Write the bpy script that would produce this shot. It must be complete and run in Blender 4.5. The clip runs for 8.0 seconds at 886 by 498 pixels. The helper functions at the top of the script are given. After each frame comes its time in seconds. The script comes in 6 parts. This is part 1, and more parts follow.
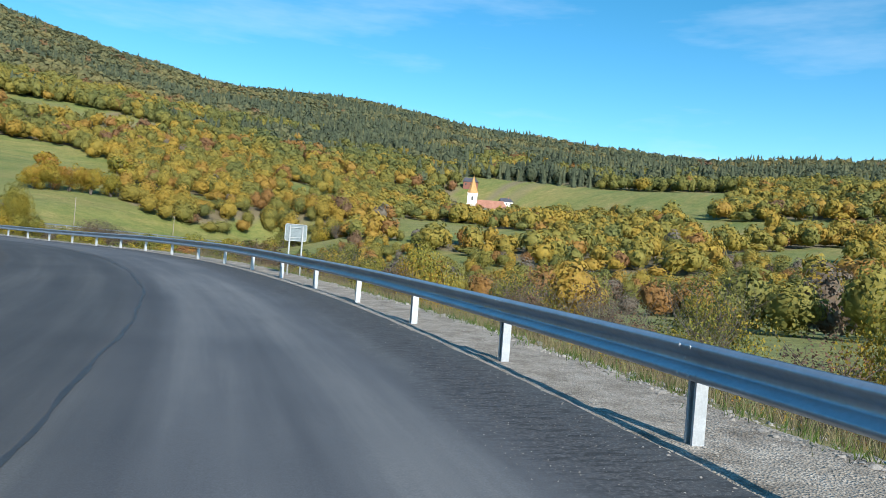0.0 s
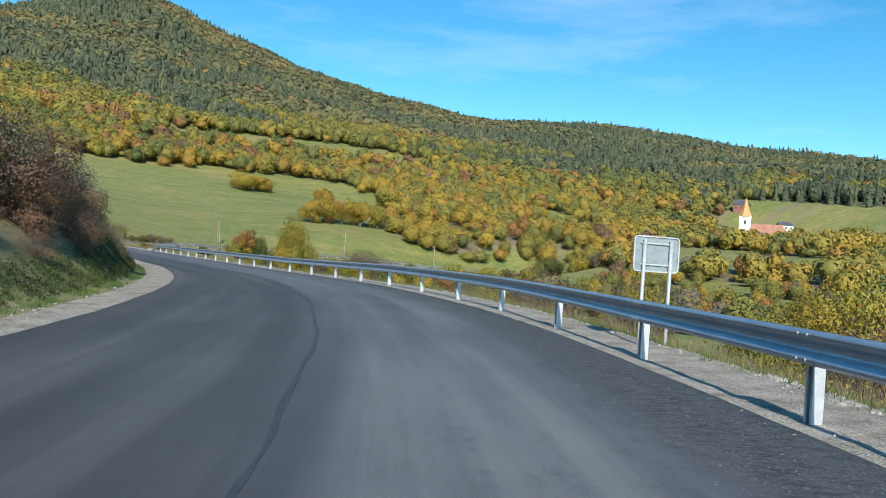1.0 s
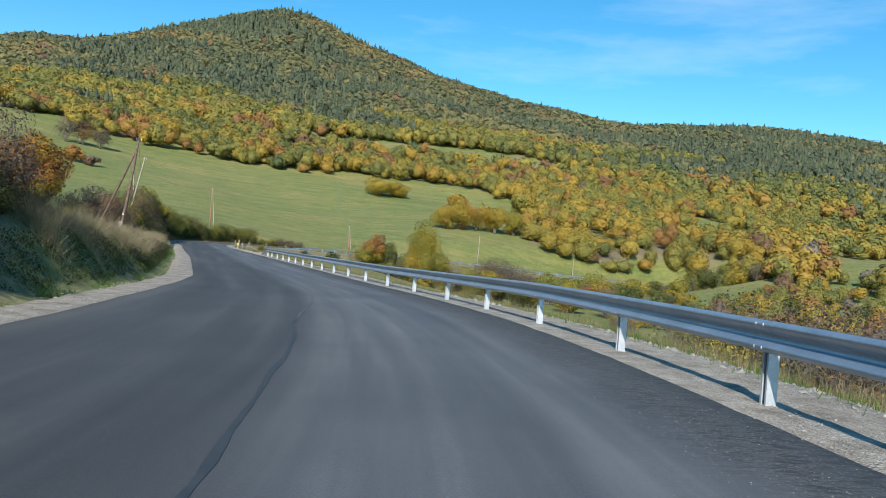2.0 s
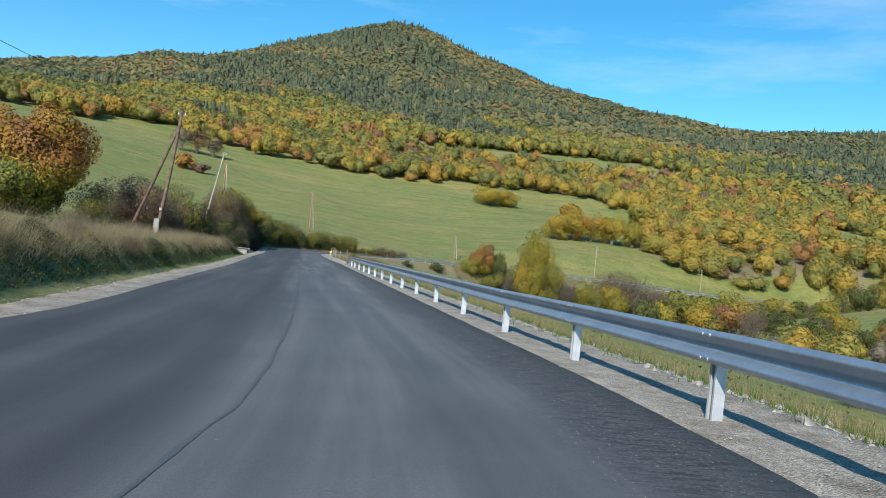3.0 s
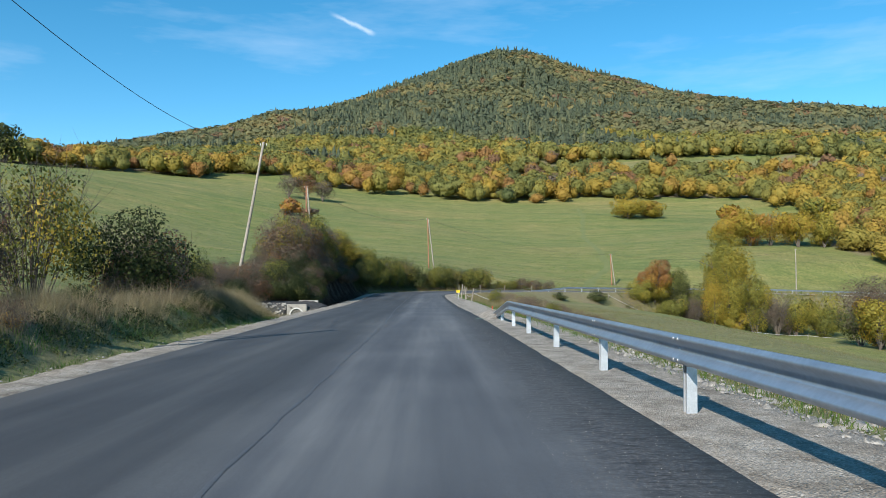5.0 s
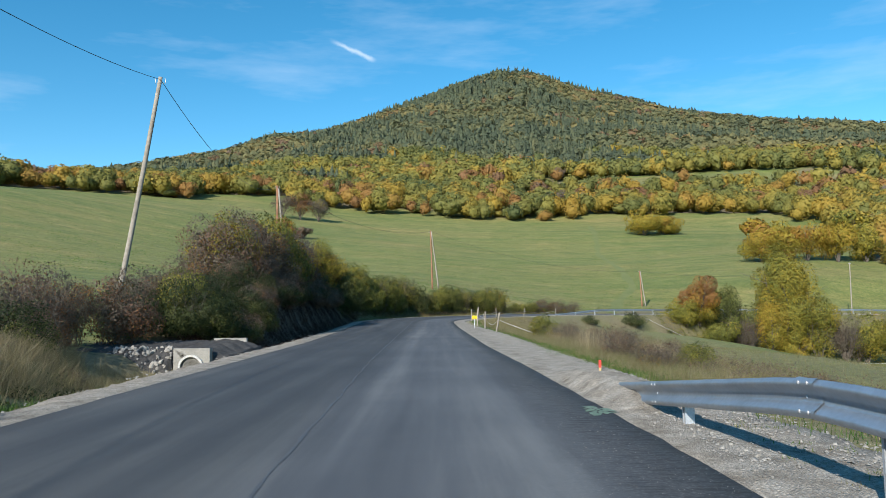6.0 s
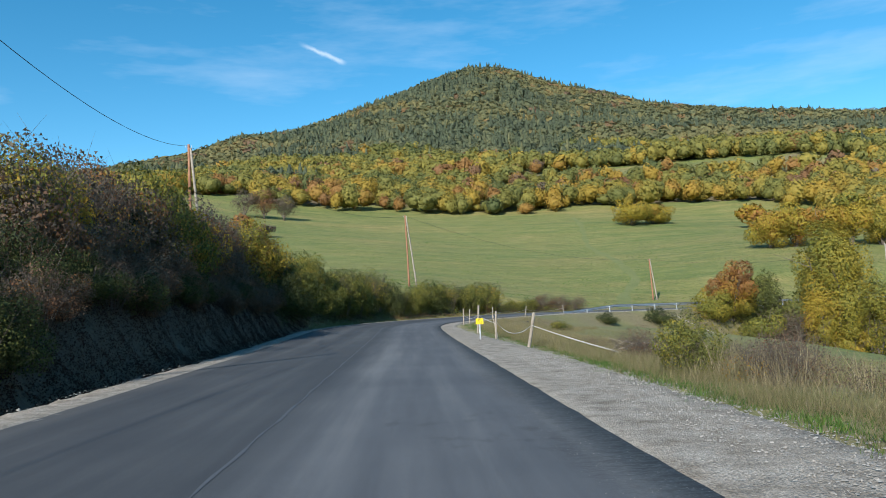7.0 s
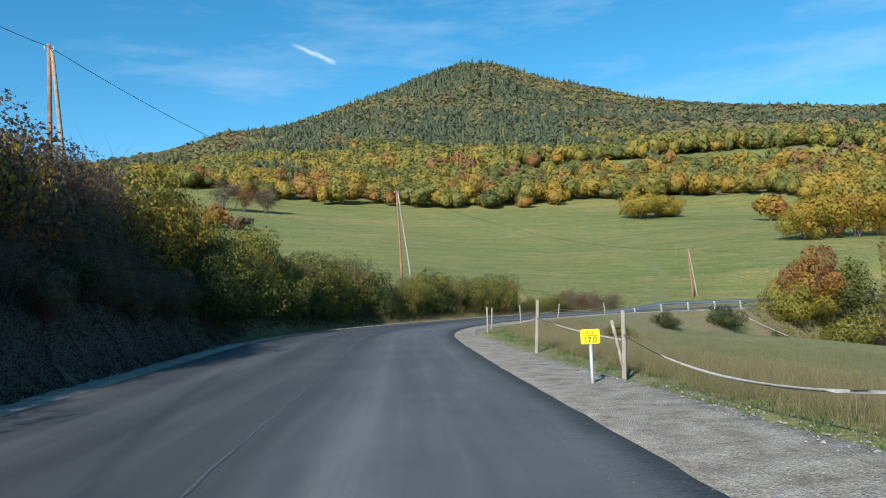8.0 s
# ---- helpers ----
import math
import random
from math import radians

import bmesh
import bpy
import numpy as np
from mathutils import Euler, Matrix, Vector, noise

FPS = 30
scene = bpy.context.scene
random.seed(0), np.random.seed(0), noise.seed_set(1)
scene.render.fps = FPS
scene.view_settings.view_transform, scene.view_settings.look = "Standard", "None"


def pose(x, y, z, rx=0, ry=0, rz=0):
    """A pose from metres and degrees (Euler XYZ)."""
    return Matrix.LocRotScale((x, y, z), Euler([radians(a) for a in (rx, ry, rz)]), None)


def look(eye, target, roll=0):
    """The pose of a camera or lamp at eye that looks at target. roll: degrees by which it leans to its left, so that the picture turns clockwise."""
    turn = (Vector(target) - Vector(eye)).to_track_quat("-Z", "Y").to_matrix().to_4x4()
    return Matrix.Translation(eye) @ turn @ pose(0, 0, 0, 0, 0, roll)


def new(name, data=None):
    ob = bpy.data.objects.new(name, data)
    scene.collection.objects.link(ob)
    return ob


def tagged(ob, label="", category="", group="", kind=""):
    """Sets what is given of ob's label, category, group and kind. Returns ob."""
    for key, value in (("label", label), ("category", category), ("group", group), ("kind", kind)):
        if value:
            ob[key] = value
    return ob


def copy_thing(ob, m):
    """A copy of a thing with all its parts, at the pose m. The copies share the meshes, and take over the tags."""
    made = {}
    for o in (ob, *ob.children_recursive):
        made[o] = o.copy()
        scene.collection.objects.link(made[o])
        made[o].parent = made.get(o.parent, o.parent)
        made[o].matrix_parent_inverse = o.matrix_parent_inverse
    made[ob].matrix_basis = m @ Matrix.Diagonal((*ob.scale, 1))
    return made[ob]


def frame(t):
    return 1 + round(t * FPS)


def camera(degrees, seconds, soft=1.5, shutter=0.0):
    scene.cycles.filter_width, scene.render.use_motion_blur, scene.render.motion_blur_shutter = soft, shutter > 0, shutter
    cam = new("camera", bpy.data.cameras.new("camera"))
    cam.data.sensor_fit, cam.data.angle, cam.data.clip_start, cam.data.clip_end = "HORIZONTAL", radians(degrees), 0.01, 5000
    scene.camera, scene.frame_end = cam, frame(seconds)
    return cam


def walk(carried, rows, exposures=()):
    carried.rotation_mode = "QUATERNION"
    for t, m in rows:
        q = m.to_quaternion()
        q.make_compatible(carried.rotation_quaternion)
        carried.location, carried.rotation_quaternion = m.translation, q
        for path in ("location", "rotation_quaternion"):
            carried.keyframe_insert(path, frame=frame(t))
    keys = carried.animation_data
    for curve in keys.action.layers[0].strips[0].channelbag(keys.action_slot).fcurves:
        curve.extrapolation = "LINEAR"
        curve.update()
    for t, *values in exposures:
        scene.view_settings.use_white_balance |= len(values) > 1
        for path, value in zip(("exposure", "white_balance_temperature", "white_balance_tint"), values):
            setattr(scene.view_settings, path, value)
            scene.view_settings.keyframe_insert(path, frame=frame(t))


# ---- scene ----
cam = camera(61, 8.0, soft=0.75)
PATH = [
    (0, (-18.15, -67.5, 1.33), (-16.66, -66.165, 1.337), 4.4),
    (0.5, (-15.392, -62.027, 1.23), (-14.12, -60.484, 1.275), 4.3),
    (1, (-11.013, -55.132, 1.217), (-10.046, -53.382, 1.251), 4.22),
    (1.5, (-7.807, -48.416, 1.271), (-7.04, -46.568, 1.289), 4.38),
    (3, (-1.41, -26.35, 1.243), (-1.049, -24.384, 1.273), 5.91),
    (3.5, (-0.723, -17.099, 1.237), (-0.56, -15.106, 1.198), 4.45),
    (4, (-0.184, -7.441, 1.275), (-0.124, -5.442, 1.245), 1.97),
    (4.5, (-0.009, 2.206, 1.245), (0.03, 4.205, 1.279), 0.7),
    (6, (-0.327, 32.199, 1.309), (-0.304, 34.192, 1.471), -0.72),
    (6.5, (-0.364, 42.335, 1.314), (-0.302, 44.327, 1.477), -1.36),
    (7, (-0.434, 53.101, 1.304), (-0.346, 55.093, 1.467), -2.44),
    (7.5, (-0.55, 63.285, 1.283), (-0.455, 65.277, 1.447), -2.95),
    (8, (-0.657, 73.382, 1.325), (-0.546, 75.372, 1.487), -2.59),
]
walk(cam, [(t, look(eye, target, roll)) for t, eye, target, roll in PATH], exposures=[(0, 0.6), (8, 0.5)])

# ---------------------------------------------------------------- world and sun
SUN_AZ, SUN_EL = radians(206), radians(30)      # bearing of the sun from +y, clockwise
sun_from = Vector((math.sin(SUN_AZ) * math.cos(SUN_EL), math.cos(SUN_AZ) * math.cos(SUN_EL), math.sin(SUN_EL)))
world = bpy.data.worlds.new("world")
world.use_nodes = True
scene.world = world
wn, wl = world.node_tree.nodes, world.node_tree.links
sky = wn.new("ShaderNodeTexSky")
sky.sky_type, sky.sun_disc = "NISHITA", False
sky.sun_elevation, sky.sun_rotation = SUN_EL, SUN_AZ
sky.altitude, sky.air_density, sky.dust_density, sky.ozone_density = 600, 0.85, 0.0, 1.6
wn["Background"].inputs[1].default_value = 0.125
tone = wn.new("ShaderNodeHueSaturation")
tone.inputs["Hue"].default_value, tone.inputs["Saturation"].default_value, tone.inputs["Value"].default_value = 0.484, 1.36, 1.03
wl.new(sky.outputs[0], tone.inputs["Color"])
# thin high cirrus, faint over the whole sky, and one vapour streak
wco = wn.new("ShaderNodeTexCoord").outputs["Generated"]
wmap = wn.new("ShaderNodeMapping")
wmap.inputs["Scale"].default_value, wmap.inputs["Rotation"].default_value = (1.2, 1.2, 6.0), (0, radians(-18), radians(20))
wl.new(wco, wmap.inputs[0])
wisp = wn.new("ShaderNodeTexNoise")
wisp.inputs["Scale"].default_value, wisp.inputs["Detail"].default_value, wisp.inputs["Roughness"].default_value = 1.6, 6, 0.6
wl.new(wmap.outputs[0], wisp.inputs["Vector"])
wr = wn.new("ShaderNodeValToRGB")
wr.color_ramp.elements[0].position, wr.color_ramp.elements[1].position = 0.52, 1.0
wr.color_ramp.elements[1].color = (0.75, 0.75, 0.75, 1)
wl.new(wisp.outputs[0], wr.inputs[0])
wmix = wn.new("ShaderNodeMix")
wmix.data_type = "RGBA"
wl.new(wr.outputs[0], wmix.inputs[0])
wl.new(tone.outputs[0], wmix.inputs[6])
wmix.inputs[7].default_value = (4.6, 5.6, 6.8, 1)


def sky_dot(v):
    d = wn.new("ShaderNodeVectorMath")
    d.operation = "DOT_PRODUCT"
    d.inputs[1].default_value = v
    wl.new(wco, d.inputs[0])
    return d.outputs["Value"]


def sky_curve(source, stops):
    r = wn.new("ShaderNodeMapRange")
    r.interpolation_type = "SMOOTHSTEP"
    r.inputs["From Min"].default_value, r.inputs["From Max"].default_value = stops
    wl.new(source, r.inputs["Value"])
    return r.outputs[0]


def sky_math(kind, p, q=None):
    m = wn.new("ShaderNodeMath")
    m.operation = kind
    for k, v in enumerate((p, q)):
        if isinstance(v, (int, float)):
            m.inputs[k].default_value = v
        elif v is not None:
            wl.new(v, m.inputs[k])
    return m.outputs[0]


# a short vapour trail, broader and frayed towards its older end
ALONG, ACROSS = (0.8942, 0.2341, -0.3816), (-0.4356, 0.2587, -0.8622)
lengthwise = sky_dot(ALONG)
frayed = wn.new("ShaderNodeTexNoise")
frayed.inputs["Scale"].default_value, frayed.inputs["Detail"].default_value = 60, 5
wl.new(wco, frayed.inputs["Vector"])
offset = sky_math("ADD", sky_dot(ACROSS), sky_math("MULTIPLY", sky_math("SUBTRACT", frayed.outputs[0], 0.5), 0.008))
core = sky_curve(sky_math("ABSOLUTE", offset), (0.0042, 0.0))
ends = sky_math("MULTIPLY", sky_curve(lengthwise, (-0.0319, -0.0064)), sky_curve(lengthwise, (0.0366, 0.0239)))
trail = sky_math("MULTIPLY", sky_math("MULTIPLY", core, ends), sky_curve(sky_dot((-0.1031, 0.9372, 0.3333)), (0.9, 0.95)))
tmix = wn.new("ShaderNodeMix")
tmix.data_type = "RGBA"
wl.new(sky_math("MULTIPLY", trail, 0.5), tmix.inputs[0])
wl.new(wmix.outputs[2], tmix.inputs[6])
tmix.inputs[7].default_value = (5.6, 6.4, 7.2, 1)
wl.new(tmix.outputs[2], wn["Background"].inputs[0])
sun_data = bpy.data.lights.new("sun", "SUN")
sun_data.energy, sun_data.angle, sun_data.color = 5.0, radians(0.5), (1.0, 0.94, 0.84)
sun = new("sun", sun_data)
sun.matrix_world = look(sun_from * 50, (0, 0, 0))

# ---------------------------------------------------------------- materials
def material(name, rough=0.8, metal=0.0):
    m = bpy.data.materials.new(name)
    m.use_nodes = True
    b = m.node_tree.nodes["Principled BSDF"]
    b.inputs["Roughness"].default_value, b.inputs["Metallic"].default_value = rough, metal
    return m, m.node_tree.nodes, m.node_tree.links, b


def noise_node(nodes, links, scale, detail=4.0, coord=None, rough=0.55):
    n = nodes.new("ShaderNodeTexNoise")
    n.inputs["Scale"].default_value, n.inputs["Detail"].default_value, n.inputs["Roughness"].default_value = scale, detail, rough
    if coord is not None:
        links.new(coord, n.inputs["Vector"])
    return n


def ramp_node(nodes, links, source, stops):
    r = nodes.new("ShaderNodeValToRGB")
    while len(r.color_ramp.elements) < len(stops):
        r.color_ramp.elements.new(0.5)
    for e, (p, c) in zip(r.color_ramp.elements, stops):
        e.position, e.color = p, (*c, 1)
    links.new(source, r.inputs[0])
    return r


def mix_node(nodes, links, kind, fac, a, b):
    m = nodes.new("ShaderNodeMix")
    m.data_type, m.blend_type = "RGBA", kind
    if isinstance(fac, (int, float)):
        m.inputs[0].default_value = fac
    else:
        links.new(fac, m.inputs[0])
    for k, v in ((6, a), (7, b)):
        if isinstance(v, tuple):
            m.inputs[k].default_value = (*v, 1)
        else:
            links.new(v, m.inputs[k])
    return m.outputs[2]


def bump_node(nodes, links, source, bsdf, strength, distance):
    b = nodes.new("ShaderNodeBump")
    b.inputs["Strength"].default_value, b.inputs["Distance"].default_value = strength, distance
    links.new(source, b.inputs["Height"])
    links.new(b.outputs[0], bsdf.inputs["Normal"])


def speckled(name, dark, light, scale, rough=0.8, metal=0.0, fine=8.0, bump=0.3, depth=0.01, coord="Object", grainy=0.8):
    """A surface of two tones, at a broad and a fine scale, with relief."""
    m, n, l, b = material(name, rough, metal)
    co = n.new("ShaderNodeTexCoord").outputs[coord]
    broad, grain = noise_node(n, l, scale, 5, co), noise_node(n, l, scale * fine, 3, co)
    r1 = ramp_node(n, l, broad.outputs[0], [(0.3, dark), (0.7, light)])
    r2 = ramp_node(n, l, grain.outputs[0], [(0.3, (0.72, 0.72, 0.72)), (0.7, (1.2, 1.2, 1.2))])
    l.new(mix_node(n, l, "MULTIPLY", grainy, r1.outputs[0], r2.outputs[0]), b.inputs["Base Color"])
    bump_node(n, l, grain.outputs[0], b, bump, depth)
    return m


STEEL = speckled("galvanised_steel", (0.35, 0.40, 0.46), (0.45, 0.50, 0.56), 2.0, 0.40, 0.75, 9, 0.03, 0.002, grainy=0.3)
POST_STEEL = speckled("galvanised_post", (0.42, 0.45, 0.48), (0.56, 0.59, 0.62), 5.0, 0.45, 0.45, 10, 0.05, 0.002, grainy=0.4)
BOLT = speckled("bolt_zinc", (0.42, 0.44, 0.46), (0.58, 0.59, 0.60), 20, 0.5, 0.5)
WOOD = speckled("weathered_wood", (0.060, 0.040, 0.030), (0.17, 0.115, 0.085), 4.0, 0.9, 0, 9, 0.8, 0.01)
GREYWOOD = speckled("grey_wood", (0.20, 0.175, 0.145), (0.36, 0.32, 0.27), 5.0, 0.9, 0, 9, 0.6, 0.01)
REDWOOD = speckled("red_brown_wood", (0.20, 0.09, 0.05), (0.34, 0.17, 0.10), 4.0, 0.85, 0, 9, 0.5, 0.01)
CONCRETE = speckled("concrete", (0.20, 0.195, 0.175), (0.31, 0.30, 0.275), 2.0, 0.9, 0, 12, 0.4, 0.01)
BARK = speckled("bark", (0.07, 0.055, 0.045), (0.17, 0.145, 0.12), 6.0, 0.95, 0, 6, 0.8, 0.02)
WIRE = speckled("wire_black", (0.02, 0.02, 0.02), (0.04, 0.04, 0.04), 3, 0.6)
TAPE = speckled("white_tape", (0.36, 0.36, 0.345), (0.50, 0.50, 0.48), 6, 0.6)
SIGN_GREY = speckled("sign_back_grey", (0.14, 0.185, 0.205), (0.19, 0.235, 0.255), 2.0, 0.6, 0.0, 6, 0.05)
SIGN_RIM = speckled("sign_rim_grey", (0.30, 0.33, 0.34), (0.38, 0.41, 0.42), 4.0, 0.5, 0.1)
YELLOW = speckled("sign_yellow", (0.80, 0.56, 0.01), (0.86, 0.62, 0.02), 3, 0.4)
BLACK = speckled("black_print", (0.02, 0.02, 0.02), (0.03, 0.03, 0.03), 5, 0.5)
PLASTER = speckled("white_plaster", (0.74, 0.71, 0.64), (0.84, 0.82, 0.76), 0.4, 0.9, 0, 10)
SPIRE = speckled("spire_copper_orange", (0.42, 0.23, 0.08), (0.52, 0.31, 0.12), 0.5, 0.6, 0.1, 6)
ROOF = speckled("roof_tiles_red", (0.28, 0.13, 0.09), (0.40, 0.20, 0.14), 0.5, 0.9, 0, 12)
DARKROOF = speckled("dark_roof", (0.05, 0.055, 0.07), (0.09, 0.09, 0.11), 0.5, 0.6)
REDTIMBER = speckled("red_timber", (0.15, 0.055, 0.04), (0.22, 0.085, 0.055), 1, 0.7)
GLASS = speckled("dark_window", (0.03, 0.035, 0.04), (0.06, 0.065, 0.07), 1, 0.15)
ORANGE = speckled("stake_red", (0.55, 0.04, 0.03), (0.65, 0.06, 0.04), 8, 0.6)
FRESHWOOD = speckled("fresh_wood", (0.42, 0.29, 0.13), (0.54, 0.40, 0.20), 6, 0.8)
GREENMARK = speckled("green_marking_paint", (0.10, 0.16, 0.12), (0.15, 0.22, 0.165), 9, 0.8)
SEAL = speckled("bitumen_seal", (0.028, 0.030, 0.034), (0.046, 0.048, 0.052), 5, 0.55, 0, 10, 0.4, 0.004)
OLD_SEAL = speckled("worn_bitumen", (0.064, 0.069, 0.078), (0.084, 0.090, 0.100), 5, 0.65, 0, 10, 0.3, 0.004)
STONE = speckled("road_stone", (0.20, 0.188, 0.168), (0.36, 0.342, 0.315), 9, 0.9, 0, 5, 0.5, 0.01)
MILLINGS = speckled("asphalt_millings", (0.03, 0.03, 0.032), (0.075, 0.072, 0.07), 6, 0.95, 0, 6, 0.9, 0.04)


def asphalt():
    m, n, l, b = material("asphalt", 0.78)
    uv = n.new("ShaderNodeUVMap").outputs[0]
    obj = n.new("ShaderNodeTexCoord").outputs["Object"]
    sep = n.new("ShaderNodeSeparateXYZ")
    l.new(uv, sep.inputs[0])
    # wheel tracks: polished lighter bands that wander a little along the lane
    stretch = n.new("ShaderNodeMapping")
    stretch.inputs["Scale"].default_value = (1.1, 0.045, 1)
    l.new(uv, stretch.inputs[0])
    streak = noise_node(n, l, 1.0, 5, stretch.outputs[0], 0.6)
    patch = noise_node(n, l, 0.35, 4, obj)
    grain = noise_node(n, l, 90, 2, obj, 0.7)
    vor = n.new("ShaderNodeTexVoronoi")
    vor.inputs["Scale"].default_value = 26
    l.new(obj, vor.inputs["Vector"])
    base = ramp_node(n, l, streak.outputs[0], [(0.34, (0.056, 0.061, 0.071)), (0.50, (0.080, 0.086, 0.096)), (0.66, (0.122, 0.128, 0.134))])
    tone = ramp_node(n, l, patch.outputs[0], [(0.3, (0.82, 0.83, 0.85)), (0.7, (1.15, 1.14, 1.12))])
    c = mix_node(n, l, "MULTIPLY", 1.0, base.outputs[0], tone.outputs[0])
    g = ramp_node(n, l, grain.outputs[0], [(0.3, (0.7, 0.7, 0.7)), (0.55, (1, 1, 1)), (0.8, (1.5, 1.5, 1.5))])
    c = mix_node(n, l, "MULTIPLY", 0.75, c, g.outputs[0])
    spots = ramp_node(n, l, vor.outputs["Color"], [(0.955, (0, 0, 0)), (0.965, (1, 1, 1))])
    near = ramp_node(n, l, vor.outputs["Distance"], [(0.12, (1, 1, 1)), (0.2, (0, 0, 0))])
    chips = mix_node(n, l, "MULTIPLY", 1.0, spots.outputs[0], near.outputs[0])
    c = mix_node(n, l, "MIX", chips, c, (0.22, 0.21, 0.20))
    # scuffed dark roughened patches
    sm = n.new("ShaderNodeMapping")
    sm.inputs["Scale"].default_value = (1.0, 0.5, 1)
    l.new(uv, sm.inputs[0])
    sc1, sc2 = noise_node(n, l, 0.22, 2, sm.outputs[0]), noise_node(n, l, 3.2, 5, sm.outputs[0], 0.7)
    f1 = ramp_node(n, l, sc1.outputs[0], [(0.61, (0, 0, 0)), (0.74, (0.75, 0.75, 0.75))])
    f2 = ramp_node(n, l, sc2.outputs[0], [(0.53, (0, 0, 0)), (0.64, (1, 1, 1))])
    c = mix_node(n, l, "MIX", mix_node(n, l, "MULTIPLY", 1.0, f1.outputs[0], f2.outputs[0]), c, (0.034, 0.036, 0.039))
    # the inner lane was laid later and is blacker
    lane = n.new("ShaderNodeMapRange")
    lane.inputs["From Min"].default_value, lane.inputs["From Max"].default_value = -4.9, -3.9
    lane.inputs["To Min"].default_value, lane.inputs["To Max"].default_value = 0.58, 1.08
    l.new(sep.outputs[0], lane.inputs["Value"])
    lc = n.new("ShaderNodeCombineColor")
    for k in range(3):
        l.new(lane.outputs[0], lc.inputs[k])
    c = mix_node(n, l, "MULTIPLY", 1.0, c, lc.outputs[0])
    # open-textured darker band along the outer edge, with chipped holes
    er = n.new("ShaderNodeMath")
    er.operation = "MULTIPLY_ADD"
    er.inputs[1].default_value = 0.9
    l.new(noise_node(n, l, 0.8, 4, sm.outputs[0], 0.7).outputs[0], er.inputs[0])
    l.new(sep.outputs[0], er.inputs[2])
    ef = n.new("ShaderNodeMapRange")
    ef.inputs["From Min"].default_value, ef.inputs["From Max"].default_value = -1.45, -0.75
    l.new(er.outputs[0], ef.inputs["Value"])
    coarse = ramp_node(n, l, noise_node(n, l, 30, 4, obj, 0.75).outputs[0], [(0.36, (0.018, 0.019, 0.021)), (0.52, (0.042, 0.044, 0.048)), (0.70, (0.115, 0.115, 0.115))])
    tear = n.new("ShaderNodeMapping")
    tear.inputs["Scale"].default_value, tear.inputs["Rotation"].default_value = (4.0, 13.0, 1), (0, 0, radians(25))
    l.new(uv, tear.inputs[0])
    torn = ramp_node(n, l, noise_node(n, l, 1.0, 5, tear.outputs[0], 0.7).outputs[0], [(0.42, (0.30, 0.30, 0.30)), (0.50, (1.12, 1.12, 1.12))])
    rough_band = n.new("ShaderNodeMix")
    rough_band.data_type, rough_band.blend_type = "RGBA", "MULTIPLY"
    rough_band.inputs[0].default_value = 1.0
    l.new(coarse.outputs[0], rough_band.inputs[6])
    l.new(torn.outputs[0], rough_band.inputs[7])
    half = n.new("ShaderNodeMath")
    half.operation = "MULTIPLY"
    half.inputs[1].default_value = 0.85
    l.new(ef.outputs[0], half.inputs[0])
    c = mix_node(n, l, "MIX", half.outputs[0], c, rough_band.outputs[2])
    l.new(c, b.inputs["Base Color"])
    bump_node(n, l, grain.outputs[0], b, 0.35, 0.006)
    return m


def gravel():
    m, n, l, b = material("gravel", 0.95)
    obj = n.new("ShaderNodeTexCoord").outputs["Object"]
    vor = n.new("ShaderNodeTexVoronoi")
    vor.inputs["Scale"].default_value = 46
    l.new(obj, vor.inputs["Vector"])
    broad = noise_node(n, l, 2.2, 6, obj, 0.65)
    fine = noise_node(n, l, 60, 3, obj)
    base = ramp_node(n, l, broad.outputs[0], [(0.32, (0.158, 0.136, 0.110)), (0.48, (0.258, 0.233, 0.198)), (0.66, (0.345, 0.319, 0.280))])
    cell = ramp_node(n, l, vor.outputs["Color"], [(0.1, (0.66, 0.64, 0.62)), (0.5, (0.98, 0.98, 0.98)), (0.95, (1.40, 1.38, 1.36))])
    c = mix_node(n, l, "MULTIPLY", 0.9, base.outputs[0], cell.outputs[0])
    f = ramp_node(n, l, fine.outputs[0], [(0.3, (0.66, 0.66, 0.66)), (0.7, (1.3, 1.3, 1.3))])
    c = mix_node(n, l, "MULTIPLY", 0.8, c, f.outputs[0])
    big = n.new("ShaderNodeTexVoronoi")
    big.inputs["Scale"].default_value = 17
    l.new(obj, big.inputs["Vector"])
    pale = ramp_node(n, l, big.outputs["Color"], [(0.86, (0, 0, 0)), (0.89, (1, 1, 1))])
    core = ramp_node(n, l, big.outputs["Distance"], [(0.18, (1, 1, 1)), (0.34, (0, 0, 0))])
    c = mix_node(n, l, "MIX", mix_node(n, l, "MULTIPLY", 1.0, pale.outputs[0], core.outputs[0]), c, (0.36, 0.345, 0.32))
    l.new(c, b.inputs["Base Color"])
    bump_node(n, l, vor.outputs["Distance"], b, 0.8, 0.02)
    return m


